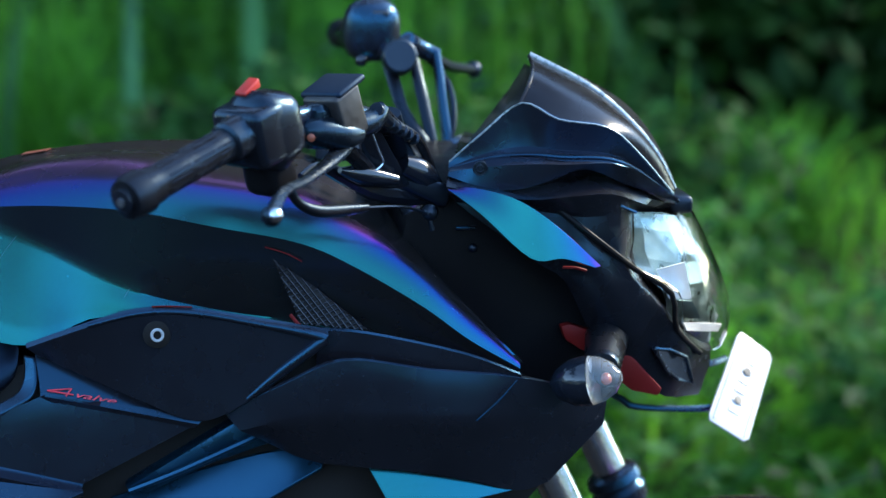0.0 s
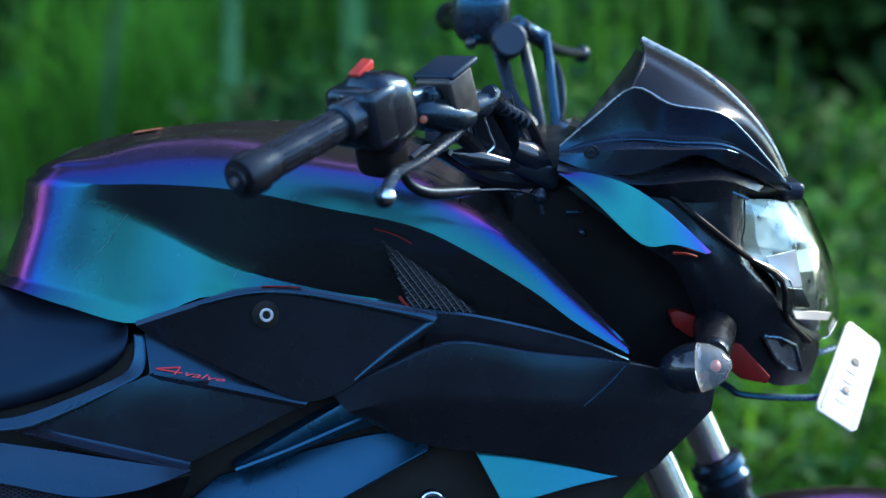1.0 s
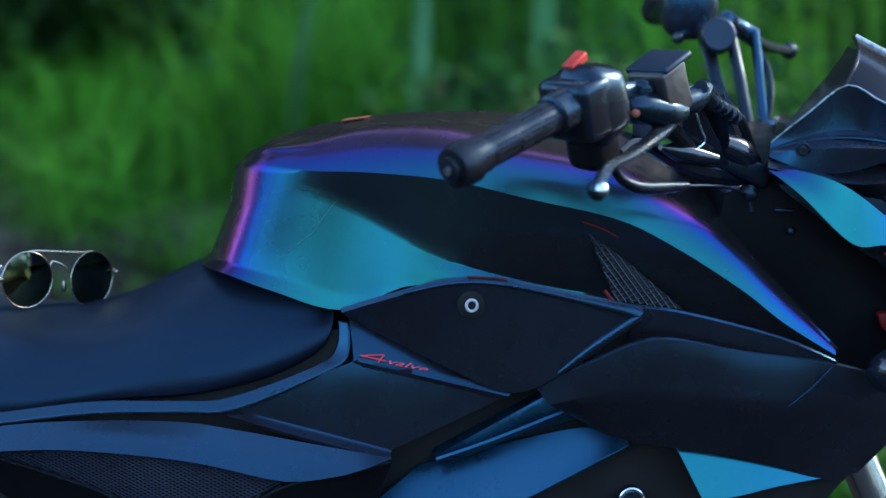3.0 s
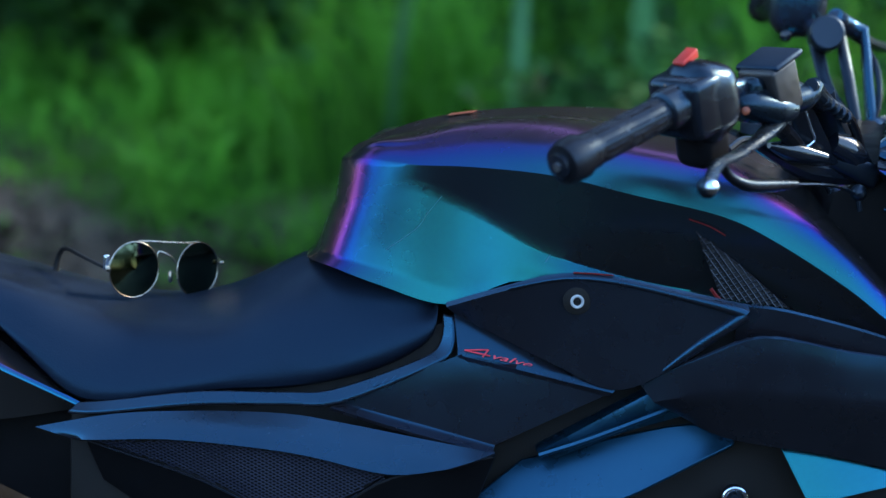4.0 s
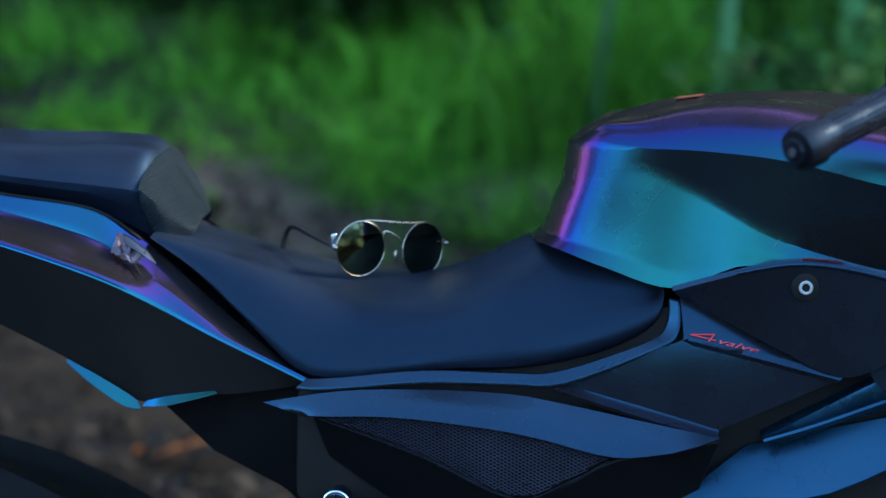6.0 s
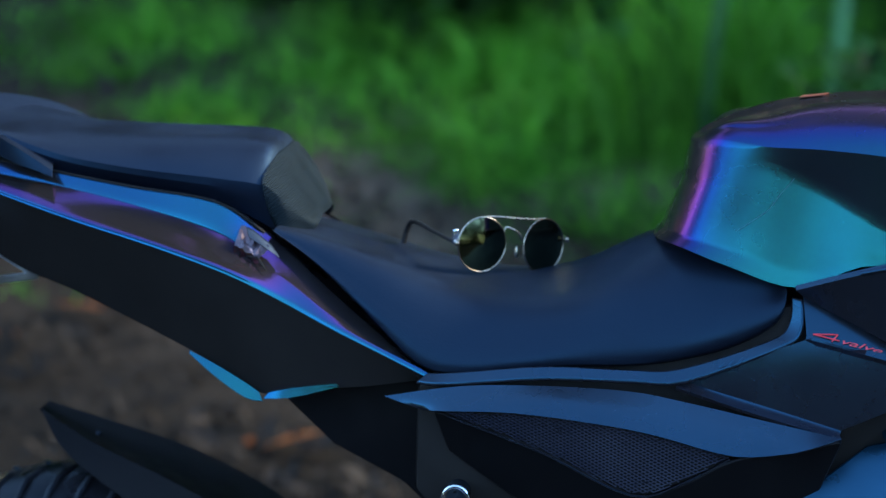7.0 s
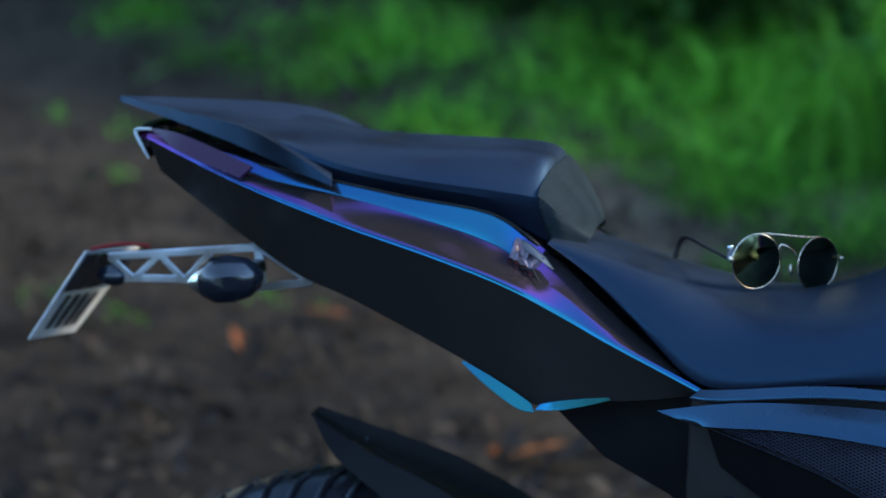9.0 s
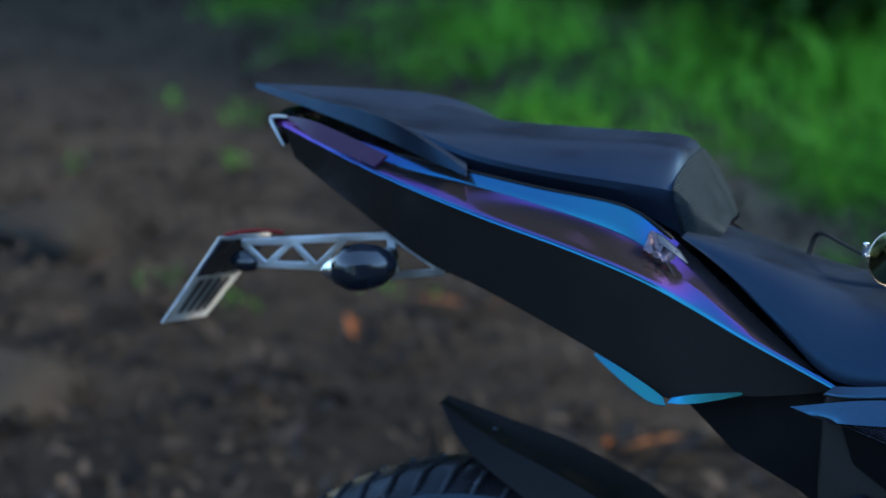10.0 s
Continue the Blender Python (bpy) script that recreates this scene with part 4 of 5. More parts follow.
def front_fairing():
    s_mid = [(0.3307, -0.0278, 1.025), (0.3825, -0.0388, 0.9988), (0.418, -0.0463, 0.9695), (0.443, -0.0517, 0.94), (0.4587, -0.055, 0.9094)]
    s_half = [(0.3231, -0.0837, 1.0155), (0.3656, -0.1086, 0.9962), (0.4012, -0.1101, 0.9765), (0.4286, -0.1036, 0.9492), (0.4521, -0.0884, 0.9135)]
    s_edge = [(0.3068, -0.1127, 0.991), (0.3351, -0.1367, 0.982), (0.3765, -0.1375, 0.9754), (0.4045, -0.1235, 0.9547), (0.4427, -0.1016, 0.9149)]
    part("flyscreen", shell(full_steered([s_edge, s_half, s_mid], (), 5, 4), .003, (0.3534, -0.0326, 0.9056)), SCREEN, bike, "smoked black flyscreen", ease=.0015)
    # the edge's highlight is painted in with a pale tube
    part("screen_edge", tube(s_mid, [.0036, .0032, .0028, .0024, .0022], 10, 4), EDGEGLINT, bike, "rolled front edge of the screen, glint in its colour")
    part("screen_edge", tube([s_mid[0], s_half[0], s_edge[0]], .0016, 8, 4), SCREEN, bike)
    dash = [(.3370, 1.012), (.3315, 1.0015), (.3225, .9880), (.2850, .9385), (.2660, .9210), (.30, .915), (.40, .94), (.38, .975)]
    part("instrument_panel", prism([(x, -.055, z) for x, z in dash], (0, .085, 0), .002), FLANK, bike, "black back of the instruments")
    c_top = [(0.2445, -0.1345, 0.9480), (0.2724, -0.1305, 0.9710), (0.3068, -0.1147, 0.993), (0.3351, -0.1387, 0.983), (0.3765, -0.1395, 0.9764), (0.4045, -0.1265, 0.9557), (0.4454, -0.1042, 0.9131)]
    c_hi = [(0.2436, -0.1373, 0.9435), (0.2753, -0.146, 0.9584), (0.3076, -0.1539, 0.9664), (0.3369, -0.1621, 0.9644), (0.3773, -0.1597, 0.9608), (0.4082, -0.1413, 0.9451), (0.4482, -0.1108, 0.9093)]
    c_mid = [(0.2426, -0.1451, 0.9415), (0.2762, -0.1582, 0.9476), (0.3076, -0.1679, 0.9506), (0.3379, -0.1723, 0.9507), (0.3773, -0.1667, 0.95), (0.41, -0.1476, 0.9364), (0.4491, -0.113, 0.9084)]
    c_bot = [(0.2416, -0.1489, 0.9385), (0.2676, -0.1564, 0.9304), (0.2962, -0.1635, 0.9285), (0.3237, -0.1673, 0.9364), (0.3548, -0.1659, 0.9453), (0.3923, -0.1479, 0.9299), (0.45, -0.1082, 0.9055)]
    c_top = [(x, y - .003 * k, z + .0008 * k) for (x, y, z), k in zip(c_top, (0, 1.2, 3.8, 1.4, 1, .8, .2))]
    # pale tube paints the highlight along the cowl's upper edge
    both_steered("cowl_line", tube(c_top, .0009, 6, 4), EDGEGLINT, bike, "pale edge line")
    flat_hi = [(x + .0016 * k, y + .027 * k, z - .0070 * k) for (x, y, z), k in zip(c_hi, (0, .5, 1, 1, 1, .8, .2))]
    step = [(x, y + (q[1] - y) * .42, z + (q[2] - z) * .42) for (x, y, z), q in zip(flat_hi, c_mid)]
    riser = [(x, y - .0006 * k, z - .0042 * k) for (x, y, z), k in zip(step, (0, .1, .6, 1, 1, .8, .1))]
    both_steered("cowl", shell(loft([c_top, flat_hi, step, riser, c_mid, c_bot], 5, 3, (4,)), .003, (0.3345, -0.0286, 0.9049)), SATIN, bike, "satin black instrument cowl", ease=.002)
    both_steered("cowl_bolt", turned([(0, .0055), (.0012, .0055), (.0016, .0035), (.0005, .0030), (.0005, .0010)], (0.2666, -0.1587, 0.9463), (0.2656, -0.1795, 0.9483), 18), RUBBER, bike)
    both_steered("cowl_bolt_ring", tube([(0.2665 + .0028 * math.cos(a), -.1607 - .0003 * math.sin(a), .9465 + .0028 * math.sin(a)) for a in [2 * math.pi * k / 20 for k in range(21)]], .0006, 8, 1), ALLOY, bike, "bright bolt ring")
    both_steered("cowl_bolt_ring", tube([(0.2665 + .0058 * math.cos(a), -.1607 - .0005 * math.sin(a), .9465 + .0058 * math.sin(a)) for a in [2 * math.pi * k / 24 for k in range(25)]], .0005, 8, 1), ALLOY, bike, "bright bolt ring")
    # the headlamp cowl, hollow behind the lamp
    a = [(0.2416, -0.1449, 0.9375), (0.2962, -0.1585, 0.9275), (0.3388, -0.1635, 0.933), (0.3764, -0.1555, 0.9313), (0.4203, -0.1298, 0.9133), (0.4651, -0.0614, 0.8961)]
    b = [(0.2484, -0.1503, 0.9168), (0.3247, -0.1685, 0.9098), (0.3529, -0.1705, 0.906), (0.3905, -0.1555, 0.9056), (0.4120, -0.1060, 0.8942), (0.4425, -0.0509, 0.8789)]
    c = [(0.2867, -0.1604, 0.8886), (0.3435, -0.1745, 0.884), (0.3764, -0.1655, 0.8775), (0.3940, -0.1589, 0.8609), (0.4220, -0.1107, 0.8492), (0.4562, -0.0538, 0.8426)]
    d = [(0.3152, -0.1665, 0.867), (0.3585, -0.1757, 0.865), (0.3904, -0.1625, 0.839), (0.4239, -0.1456, 0.8258), (0.4401, -0.1227, 0.8122), (0.4635, -0.0554, 0.8042)]
    e = [(0.3388, -0.1645, 0.8513), (0.3698, -0.1621, 0.8262), (0.3998, -0.1505, 0.8051), (0.4277, -0.1334, 0.7967), (0.4592, -0.1151, 0.7787), (0.4944, -0.0656, 0.7675)]
    f = [(0.3624, -0.1445, 0.8082), (0.3765, -0.1425, 0.799), (0.3952, -0.1365, 0.7823), (0.4185, -0.1244, 0.7542), (0.4426, -0.1096, 0.734), (0.4853, -0.0637, 0.7225)]
    part("headlamp_cowl", shell(full_steered([f, e, d, c, b, a], (), 3, 3), .003, (0.2965, -0.0205, 0.8046)), SWITCH, bike, "dull black headlamp cowl")
    rim = [(0.3247, -0.17, 0.9217), (0.3341, -0.172, 0.9259), (0.3717, -0.1635, 0.9185), (0.4007, -0.1557, 0.9068)]
    both_steered("cowl_line", tube(rim, .0015, 6), SATIN, bike)
    both_steered("cowl_line", tube([(0.3237, -0.1708, 0.9187), (0.3623, -0.175, 0.8887), (0.4006, -0.1572, 0.8589), (0.435, -0.15, 0.8351), (0.4462, -0.1283, 0.7985), (0.4759, -0.0966, 0.7697)], .0026, 8), HUGGER, bike)
    # headlamp
    rows = [[(0.3922, -0.1487, 0.9068), (0.4399, -0.107, 0.8964), (0.4716, -0.0577, 0.8856)], [(0.3922, -0.1527, 0.8843), (0.4537, -0.1139, 0.8707), (0.4826, -0.0601, 0.8638)], [(0.3926, -0.1549, 0.8640), (0.461, -0.1215, 0.8439), (0.4935, -0.0624, 0.84)], [(0.435, -0.144, 0.837), (0.4711, -0.1176, 0.8152), (0.5027, -0.0643, 0.8114)], [(0.4481, -0.1187, 0.7956), (0.4804, -0.0996, 0.7903), (0.5036, -0.0645, 0.7873)], [(0.4759, -0.0946, 0.7716), (0.4888, -0.0814, 0.7703), (0.4981, -0.0634, 0.7706)]]
    cols = [[r[k] for r in rows] for k in range(3)]
    lens = [[(x + .006, y * 1.06, z) for x, y, z in c] for c in cols]
    bowl = outward(full_steered([[(x - .006, y * .95, z) for x, y, z in c] for c in cols], (), 3, 2), (0.2965, -0.0205, 0.8046))
    rnd = random.Random(8)
    for v in bowl.verts:
        v.co += Vector((rnd.uniform(-1, 1), rnd.uniform(-1, 1), rnd.uniform(-1, 1))) * .0016
    h = part("headlamp", bowl, SILVER, bike, "clear-lensed headlamp with bright faceted reflector", angle=6)
    gl = part("headlamp_lens", shell(full_steered(lens, (), 4, 4), .002, (0.2965, -0.0205, 0.8046)), CLEAR, h, "clear lens")
    gl.visible_shadow = False
    ref = (0.2965, -0.0205, 0.8046)
    # white pieces put the lamp's bright reflections into colour
    both_steered("reflector_fin", shell(loft([[(.4250, -.1345, .8530), (.4385, -.1340, .8560), (.4500, -.1310, .8580)], [(.4370, -.1340, .8275), (.4470, -.1330, .8268), (.4580, -.1280, .8260)]], 4, 3), .002, ref), WHITE, h, "white reflector block, brightness in its colour")
    both_steered("reflector_fin", shell(loft([[(.4380, -.1335, .8255), (.4480, -.1320, .8248), (.4590, -.1270, .8240)], [(.4500, -.1230, .8080), (.4580, -.1220, .8070), (.4690, -.1190, .8060)]], 4, 3), .002, ref), SILVER, h)
    both_steered("reflector_fin", shell(loft([[(.4550, -.1135, .8020), (.4790, -.100, .7975), (.4980, -.082, .7920)], [(.4585, -.1135, .7945), (.4775, -.100, .7905), (.4955, -.082, .7855)]], 4, 2), .002, ref), WHITE, h, "white lower strip, brightness in its colour")
    both_steered("position_lamp", shell(loft([[(0.4249, -0.1338, 0.7839), (0.4416, -0.1234, 0.7798), (0.4583, -0.1149, 0.7709)], [(0.4388, -0.1248, 0.7612), (0.4509, -0.1173, 0.752), (0.4675, -0.1069, 0.7451)]], 4, 3), .002, (0.2965, -0.0205, 0.8046)), SMOKELENS, bike, "dark glassy position lamp")
    ring = [(0.4249, -0.1348, 0.7839), (0.4416, -0.1244, 0.7798), (0.4583, -0.1159, 0.7709), (0.4675, -0.1079, 0.7451), (0.4509, -0.1183, 0.752), (0.4388, -0.1258, 0.7612), (0.4249, -0.1348, 0.7839)]
    both_steered("lamp_surround", tube(ring, .0018, 8, 1), SATIN, bike)
    part("nose_clip", rbox((0.4596, -0.0552, 0.8988), (.022, .05, .016), .005), ALLOY, bike)
    # painted cheeks
    k_top = [(0.2404, -0.155, 0.9300), (0.2665, -0.166, 0.9297), (0.2970, -0.179, 0.9215), (0.3285, -0.1835, 0.9005), (0.3660, -0.1815, 0.8664)]
    k_mid = [(0.2404, -0.159, 0.9293), (0.2660, -0.174, 0.9205), (0.3005, -0.1845, 0.9000), (0.3310, -0.1865, 0.8880), (0.3615, -0.1850, 0.8662)]
    k_bot = [(0.2404, -0.161, 0.9285), (0.2652, -0.178, 0.9108), (0.3052, -0.190, 0.8755), (0.3331, -0.190, 0.8747), (0.3605, -0.186, 0.8658)]
    k_top, k_mid, k_bot = [[(x - .0013, y - .0065, z + .0017) for x, y, z in r] for r in (k_top, k_mid, k_bot)]
    both_steered("cheek_panel", shell(loft([k_top, k_mid, k_bot], 5, 3), .003, (0.2965, -0.0205, 0.8046)), PAINT, bike, "blue colour-shift cheek panel", ease=.002)
    both_steered("red_trim", tube([(0.3322, -0.1886, 0.8678), (0.3435, -0.1875, 0.8669), (0.3529, -0.1855, 0.8638)], .0012, 6), REDTRIM, bike)
    # dark block added in place of the shaded space inside the fairing
    inner = [(.19, .80), (.21, .90), (.245, .93), (.32, .93), (.37, .86), (.37, .80), (.40, .77), (.38, .73), (.30, .70)]
    part("inner_filler", prism([(x, -.118, z) for x, z in inner], (0, .236, 0), .01), HUGGER, bike, "dark filler block for the shaded space inside the fairing")
    both_steered("fairing_screw", ball((0.2657, -0.136, 0.8748), .004), ALLOY, bike)
    both_steered("fairing_slot", rbox((0.2599, -0.1327, 0.8914), (.018, .004, .004), .0015), SATIN, bike)
    # red lower trim, indicators, bracket and front plate
    both("red_horn_trim", prism([(.396, -.134, .786), (.403, -.135, .780), (.4335, -.135, .7475), (.4300, -.135, .7415), (.407, -.135, .7465), (.388, -.135, .762)], (0, .02, 0), .002), REDTRIM, bike, "dark red trim panel")
    both("red_horn_trim", prism([(.3425, -.135, .8050), (.350, -.135, .8070), (.372, -.135, .8000), (.372, -.135, .782), (.362, -.135, .783), (.347, -.135, .7930)], (0, .012, 0), .002), REDTRIM, bike, "dark red trim panel")
    for s in (-1, 1):
        body = part("front_indicator", turned([(0, .004), (.006, .013), (.018, .0195), (.030, .021), (.034, .0208)], (.323, s * .197, .770), (.384, s * .222, .783), 20), GLOSS, bike, "gloss black indicator with clear lens")
        ln = part("indicator_lens", turned([(.0345, .0206), (.044, .0185), (.054, .0125), (.060, .004)], (.323, s * .197, .770), (.384, s * .222, .783), 20), FROST, body)
        ln.visible_shadow = False
        part("bulb", ball((.364, s * .2135, .7785), .0040), ORANGE, body)
        # white disc added so the lens looks bright inside
        part("reflector", turned([(.0335, .0195), (.0335, .012), (.031, .006)], (.323, s * .197, .770), (.384, s * .222, .783), 20), WHITE, body)
        boot = [(Vector((.3640, s * .206, .7855))).lerp(Vector((.3830, s * .135, .7960)), k / 12) for k in range(13)]
        part("indicator_stalk", tube(boot, [.0135 + .004 * k / 12 + (.0016 if k % 2 else 0) for k in range(13)], 18, 1), RUBBER, body, "ribbed rubber stalk")
    part("plate_stay", tube([(.40, -.05, .727), (.418, -.05, .716), (.433, -.05, .7085), (.50, -.03, .700), (.545, -.005, .700)], .0032, 8), SATIN, bike)
    part("plate_stay", tube([(.48, -.03, .742), (.505, -.02, .7395), (.528, .005, .738)], .0032, 8), SATIN, bike)
    a, b, c, d = [Vector(p) for p in ((.551, .040, .756), (.585, .040, .731), (.537, -.050, .671), (.498, -.050, .696))]
    n = (b - a).cross(d - a).normalized()
    n = n if n.y < 0 else -n
    pl = part("front_plate", prism([a.lerp(b, .06), a.lerp(b, .9), b.lerp(c, .06), b.lerp(c, .95), c.lerp(d, .1), d.lerp(c, .06), d.lerp(a, .06), a.lerp(d, .06)], n * -.0025, .001, 2), WHITE, bike, "white back of a number plate")

    def on(u, v):
        return a.lerp(b, u).lerp(d.lerp(c, u), v) + n * .0003
    part("edge_fold", merge(tube([on(.12, .04), on(.12, .96)], .0009, 6, 1), tube([on(.88, .04), on(.88, .96)], .0009, 6, 1)), WHITE, pl)
    for v in (.34, .66):
        o = on(.5, v)
        part("mount_hole", turned([(0, .0045), (.0012, .0045)], o, o + n, 12), INK, pl)
    for k in range(6):
        v = .20 + .11 * k
        part("figure_bar", prism([on(.36, v), on(.64, v), on(.64, v + .05), on(.36, v + .05)], n * .0005), WHITE, pl)


front_fairing()


def forks():
    for s in (-1, 1):
        x0 = .352 if s < 0 else .422
        part("fork_tube", tube([(x0 - .14, s * .1, .93), (x0, s * .1, .647), (x0 + .02, s * .1, .606)], .0165, 18, 1), STEEL, bike, "chromed fork tube")
        part("fork_slider", turned([(0, .020), (.003, .026), (.012, .0275), (.016, .024), (.022, .0275), (.034, .0265), (.038, .022), (.42, .022)], (x0 + .021, s * .1, .604), (x0 + .19, s * .1, .235), 18), SATIN, bike)
    part("yoke", rbox((.225, 0, .925), (.05, .26, .02), .006, pose(0, 0, 0, 0, 25)), ALLOY, bike)


forks()


def lever(path, radii, parent):
    """A cast lever blade with its ball end."""
    lv = part("lever", merge(tube(path, radii, 10, 5, flat=.55), ball(path[-1], .0078)), CAST, parent, "black brake lever")
    part("lever_tip", ball(Vector(path[-1]) + Vector((.002, -.003, .001)), .0058), STEEL, lv, "bright steel tip")


def right_bar():
    bar = part("handlebar", tube([(-.024, -.374, .961), (.061, -.290, .994), (.085, -.263, 1.000), (.15, -.19, .998), (.20, -.125, .975)], .0085, 14, 3), SATIN, bike, "black handlebar half")
    e, g = Vector((-.025, -.375, .9605)), Vector((.064, -.289, .995))
    d = (g - e).normalized()
    grip = part("grip", turned([(0, .010), (.0015, .0150), (.008, .0168), (.019, .0168), (.0205, .0145), (.032, .0140), (.033, .0128), (.112, .0125), (.113, .0155), (.121, .0155)], e, g, 28), RUBBER, bar, "black rubber throttle grip")
    ribs = []
    side = d.cross(Vector((0, 0, 1))).normalized()
    up = side.cross(d)
    for k in range(14):
        a = 2 * math.pi * k / 14
        o = side * math.cos(a) + up * math.sin(a)
        for s0, s1 in ((.038, .06), (.064, .086), (.09, .108)):
            ribs.append(tube([e + d * s0 + o * .0126, e + d * s1 + o * .0123], .0008, 5, 1))
    part("grip_ribs", merge(*ribs), RUBBER, grip)
    part("bar_end", turned([(-.001, .002), (-.0012, .0055), (-.0030, .0062), (-.0034, .0080), (-.0026, .0098), (.003, .0100)], e, g, 20), GLOSS, bar)
    part("bar_end_screw", turned([(-.0048, .001), (-.0048, .0034), (-.001, .0036)], e, g, 6), ALU, bar, "steel hexagon screw")
    # switch housing
    t = Matrix((d, d.cross(Vector((0, 0, 1))).normalized(), d.cross(Vector((0, 0, 1))).normalized().cross(d) * 1.0)).transposed().to_4x4()
    hs = rbox((0, 0, 0), (.048, .050, .056), .017, None, 4)
    for v in hs.verts:
        v.co.z *= 1 + .2 * (v.co.x / .023 < 0)
    hs.transform(Matrix.Translation((.084, -.264, .996)) @ t)
    sw = part("switch_housing", hs, SWITCH, bar, "black switch housing")
    cheek = rbox((0, 0, 0), (.036, .049, .047), .007, None, 3)
    cheek.transform(Matrix.Translation(Vector((.084, -.264, .9985)) - d * .0175) @ t)
    part("switch_cheek", cheek, SWITCH, sw)
    part("housing_seam", tube([(.052, -.292, 1.010), (.062, -.292, 1.000), (.078, -.290, .985)], .0008, 6), DARK, sw)
    lowh = rbox((0, 0, 0), (.034, .034, .046), .010, None, 4)
    lowh.transform(Matrix.Translation((.085, -.262, .968)) @ t)
    part("housing_base", lowh, HUGGER, sw)
    part("throttle_collar", turned([(0, .0135), (.002, .0160), (.012, .0170), (.020, .0165)], e + d * .108, g + d, 24), SWITCH, sw)
    kill = rbox((0, 0, 0), (.019, .011, .0055), .0014)
    for v in kill.verts:
        v.co.z += .0022 * (v.co.x / .0095) * (v.co.z > 0)
    kill.transform(Matrix.Translation((.0690, -.269, 1.0275)) @ t @ pose(0, 0, 0, 0, -4, 0))
    part("kill_switch", kill, RED, sw, "red kill switch")
    # master cylinder
    turn = pose(0, 0, 0, 0, -13, 0) @ pose(0, 0, 0, 4, -14, 40)
    rv = rbox((.143, -.212, .9995), (.031, .039, .043), .004, turn)
    for v in rv.verts:
        v.co.x += (v.co.x - .142) * (v.co.z - 1.02) * 4
    r = part("brake_reservoir", rv, SMOKE, bar, "smoked plastic brake reservoir")
    part("reservoir_cap", rbox((.1395, -.211, 1.0215), (.035, .043, .0058), .0028, turn), LEATHER, r, "black screwed cap")
    for q in ((-.009, -.010), (.009, .010)):
        part("cap_screw", ball(Vector((.1425, -.211, 1.0242)) + (turn @ Vector((q[0] * .8, q[1], 0))), .0020, (1, 1, .5)), ALLOY, r)
    part("master_cylinder", tube([(.118, -.232, .985), (.14, -.212, .984), (.172, -.19, .990), (.182, -.18, 1.0)], [.010, .012, .010, .007], 14, 4), CAST, bar)
    part("clamp", rbox((.128, -.225, .992), (.022, .02, .036), .006, pose(0, 0, 0, 0, 0, 38)), CAST, bar)
    part("master_clamp", tube([(.110, -.242, .990), (.117, -.240, .990), (.128, -.232, .988), (.146, -.222, .984), (.160, -.212, .984)], [.003, .009, .013, .0125, .008], 16, 4), CAST, bar, "polished black master cylinder")
    part("pivot_bolt", turned([(0, .0032), (.0045, .0032), (.005, .002)], (.119, -.247, .986), (.119, -.263, .988), 12), ORANGE, bar)
    lever([(.158, -.200, .984), (.140, -.236, .970), (.113, -.296, .962), (.090, -.345, .960), (.079, -.386, .950)], [.009, .008, .006, .0055, .005], bar)
    part("throttle_cable", tube([(.100, -.27, .952), (.108, -.262, .938), (.124, -.25, .929), (.150, -.222, .9245), (.168, -.205, .9230)], [.0038, .0038, .0048, .0048, .003], 12, 4), RUBBER, bar)
    part("inner_cable", tube([(.16, -.21, .9235), (.195, -.18, .9190), (.215, -.16, .912), (.230, -.148, .903)], .0013, 8, 4), ALLOY, bar)
    part("cable_end", merge(ball((.227, -.149, .908), .007), tube([(.225, -.15, .910), (.229, -.150, .893)], .0022, 8, 1)), ALLOY, bar)
    part("brake_hose", tube([(.180, -.185, 1.002), (.198, -.150, .982), (.222, -.12, .962), (.242, -.10, .915)], .0042, 10, 5), RUBBER, bar)
    part("banjo", tube([(.176, -.192, 1.000), (.192, -.162, .985), (.204, -.143, .976)], [.006, .0048, .0055], 10, 6), ALLOY, bar)
    for k in range(5):
        o = Vector((.190, -.165, .986)).lerp(Vector((.214, -.132, .968)), k / 4)
        part("spring_coil", turned([(0, .0040), (.0012, .0056), (.0030, .0056), (.0042, .0040)], o, o + Vector((.024, .033, -.018)), 14), ALLOY, bar)
    part("steering_arm", prism([(.166, -.150, .982), (.181, -.150, .986), (.214, -.130, .927), (.190, -.130, .922), (.172, -.140, .945)], (0, .02, 0), .003), GLOSS, bar, "black cast steering arm")
    part("cable_boot", tube([(.205, -.128, .945), (.222, -.12, .936), (.236, -.118, .920)], [.010, .013, .009], 12, 4), GLOSS, bar)
    part("cable_boot", tube([(.150, -.165, .947), (.172, -.15, .940), (.20, -.14, .934)], [.0025, .009, .005], 12, 4), GLOSS, bar)
    part("tie_wire", tube([(.170, -.185, .99), (.180, -.18, .965), (.184, -.178, .955), (.178, -.180, .949)], .0009, 6, 5), STEEL, bar)
    arm = tube([(.19, -.14, .99), (.205, -.118, .955), (.222, -.108, .925)], [.014, .012, .016], 12, 4, flat=.6)
    part("bar_arm", arm, ALLOY, bar)
    # small linkage between bar and tank
    part("cable_guide", tube([(.145, -.20, .975), (.165, -.16, .955), (.19, -.13, .93), (.23, -.11, .915)], [.006, .007, .006, .006], 10, 4), RUBBER, bar)
    part("cable_guide", tube([(.14, -.15, .946), (.18, -.13, .925), (.215, -.115, .918), (.24, -.11, .915)], [.005, .009, .011, .006], 10, 4), GLOSS, bar)
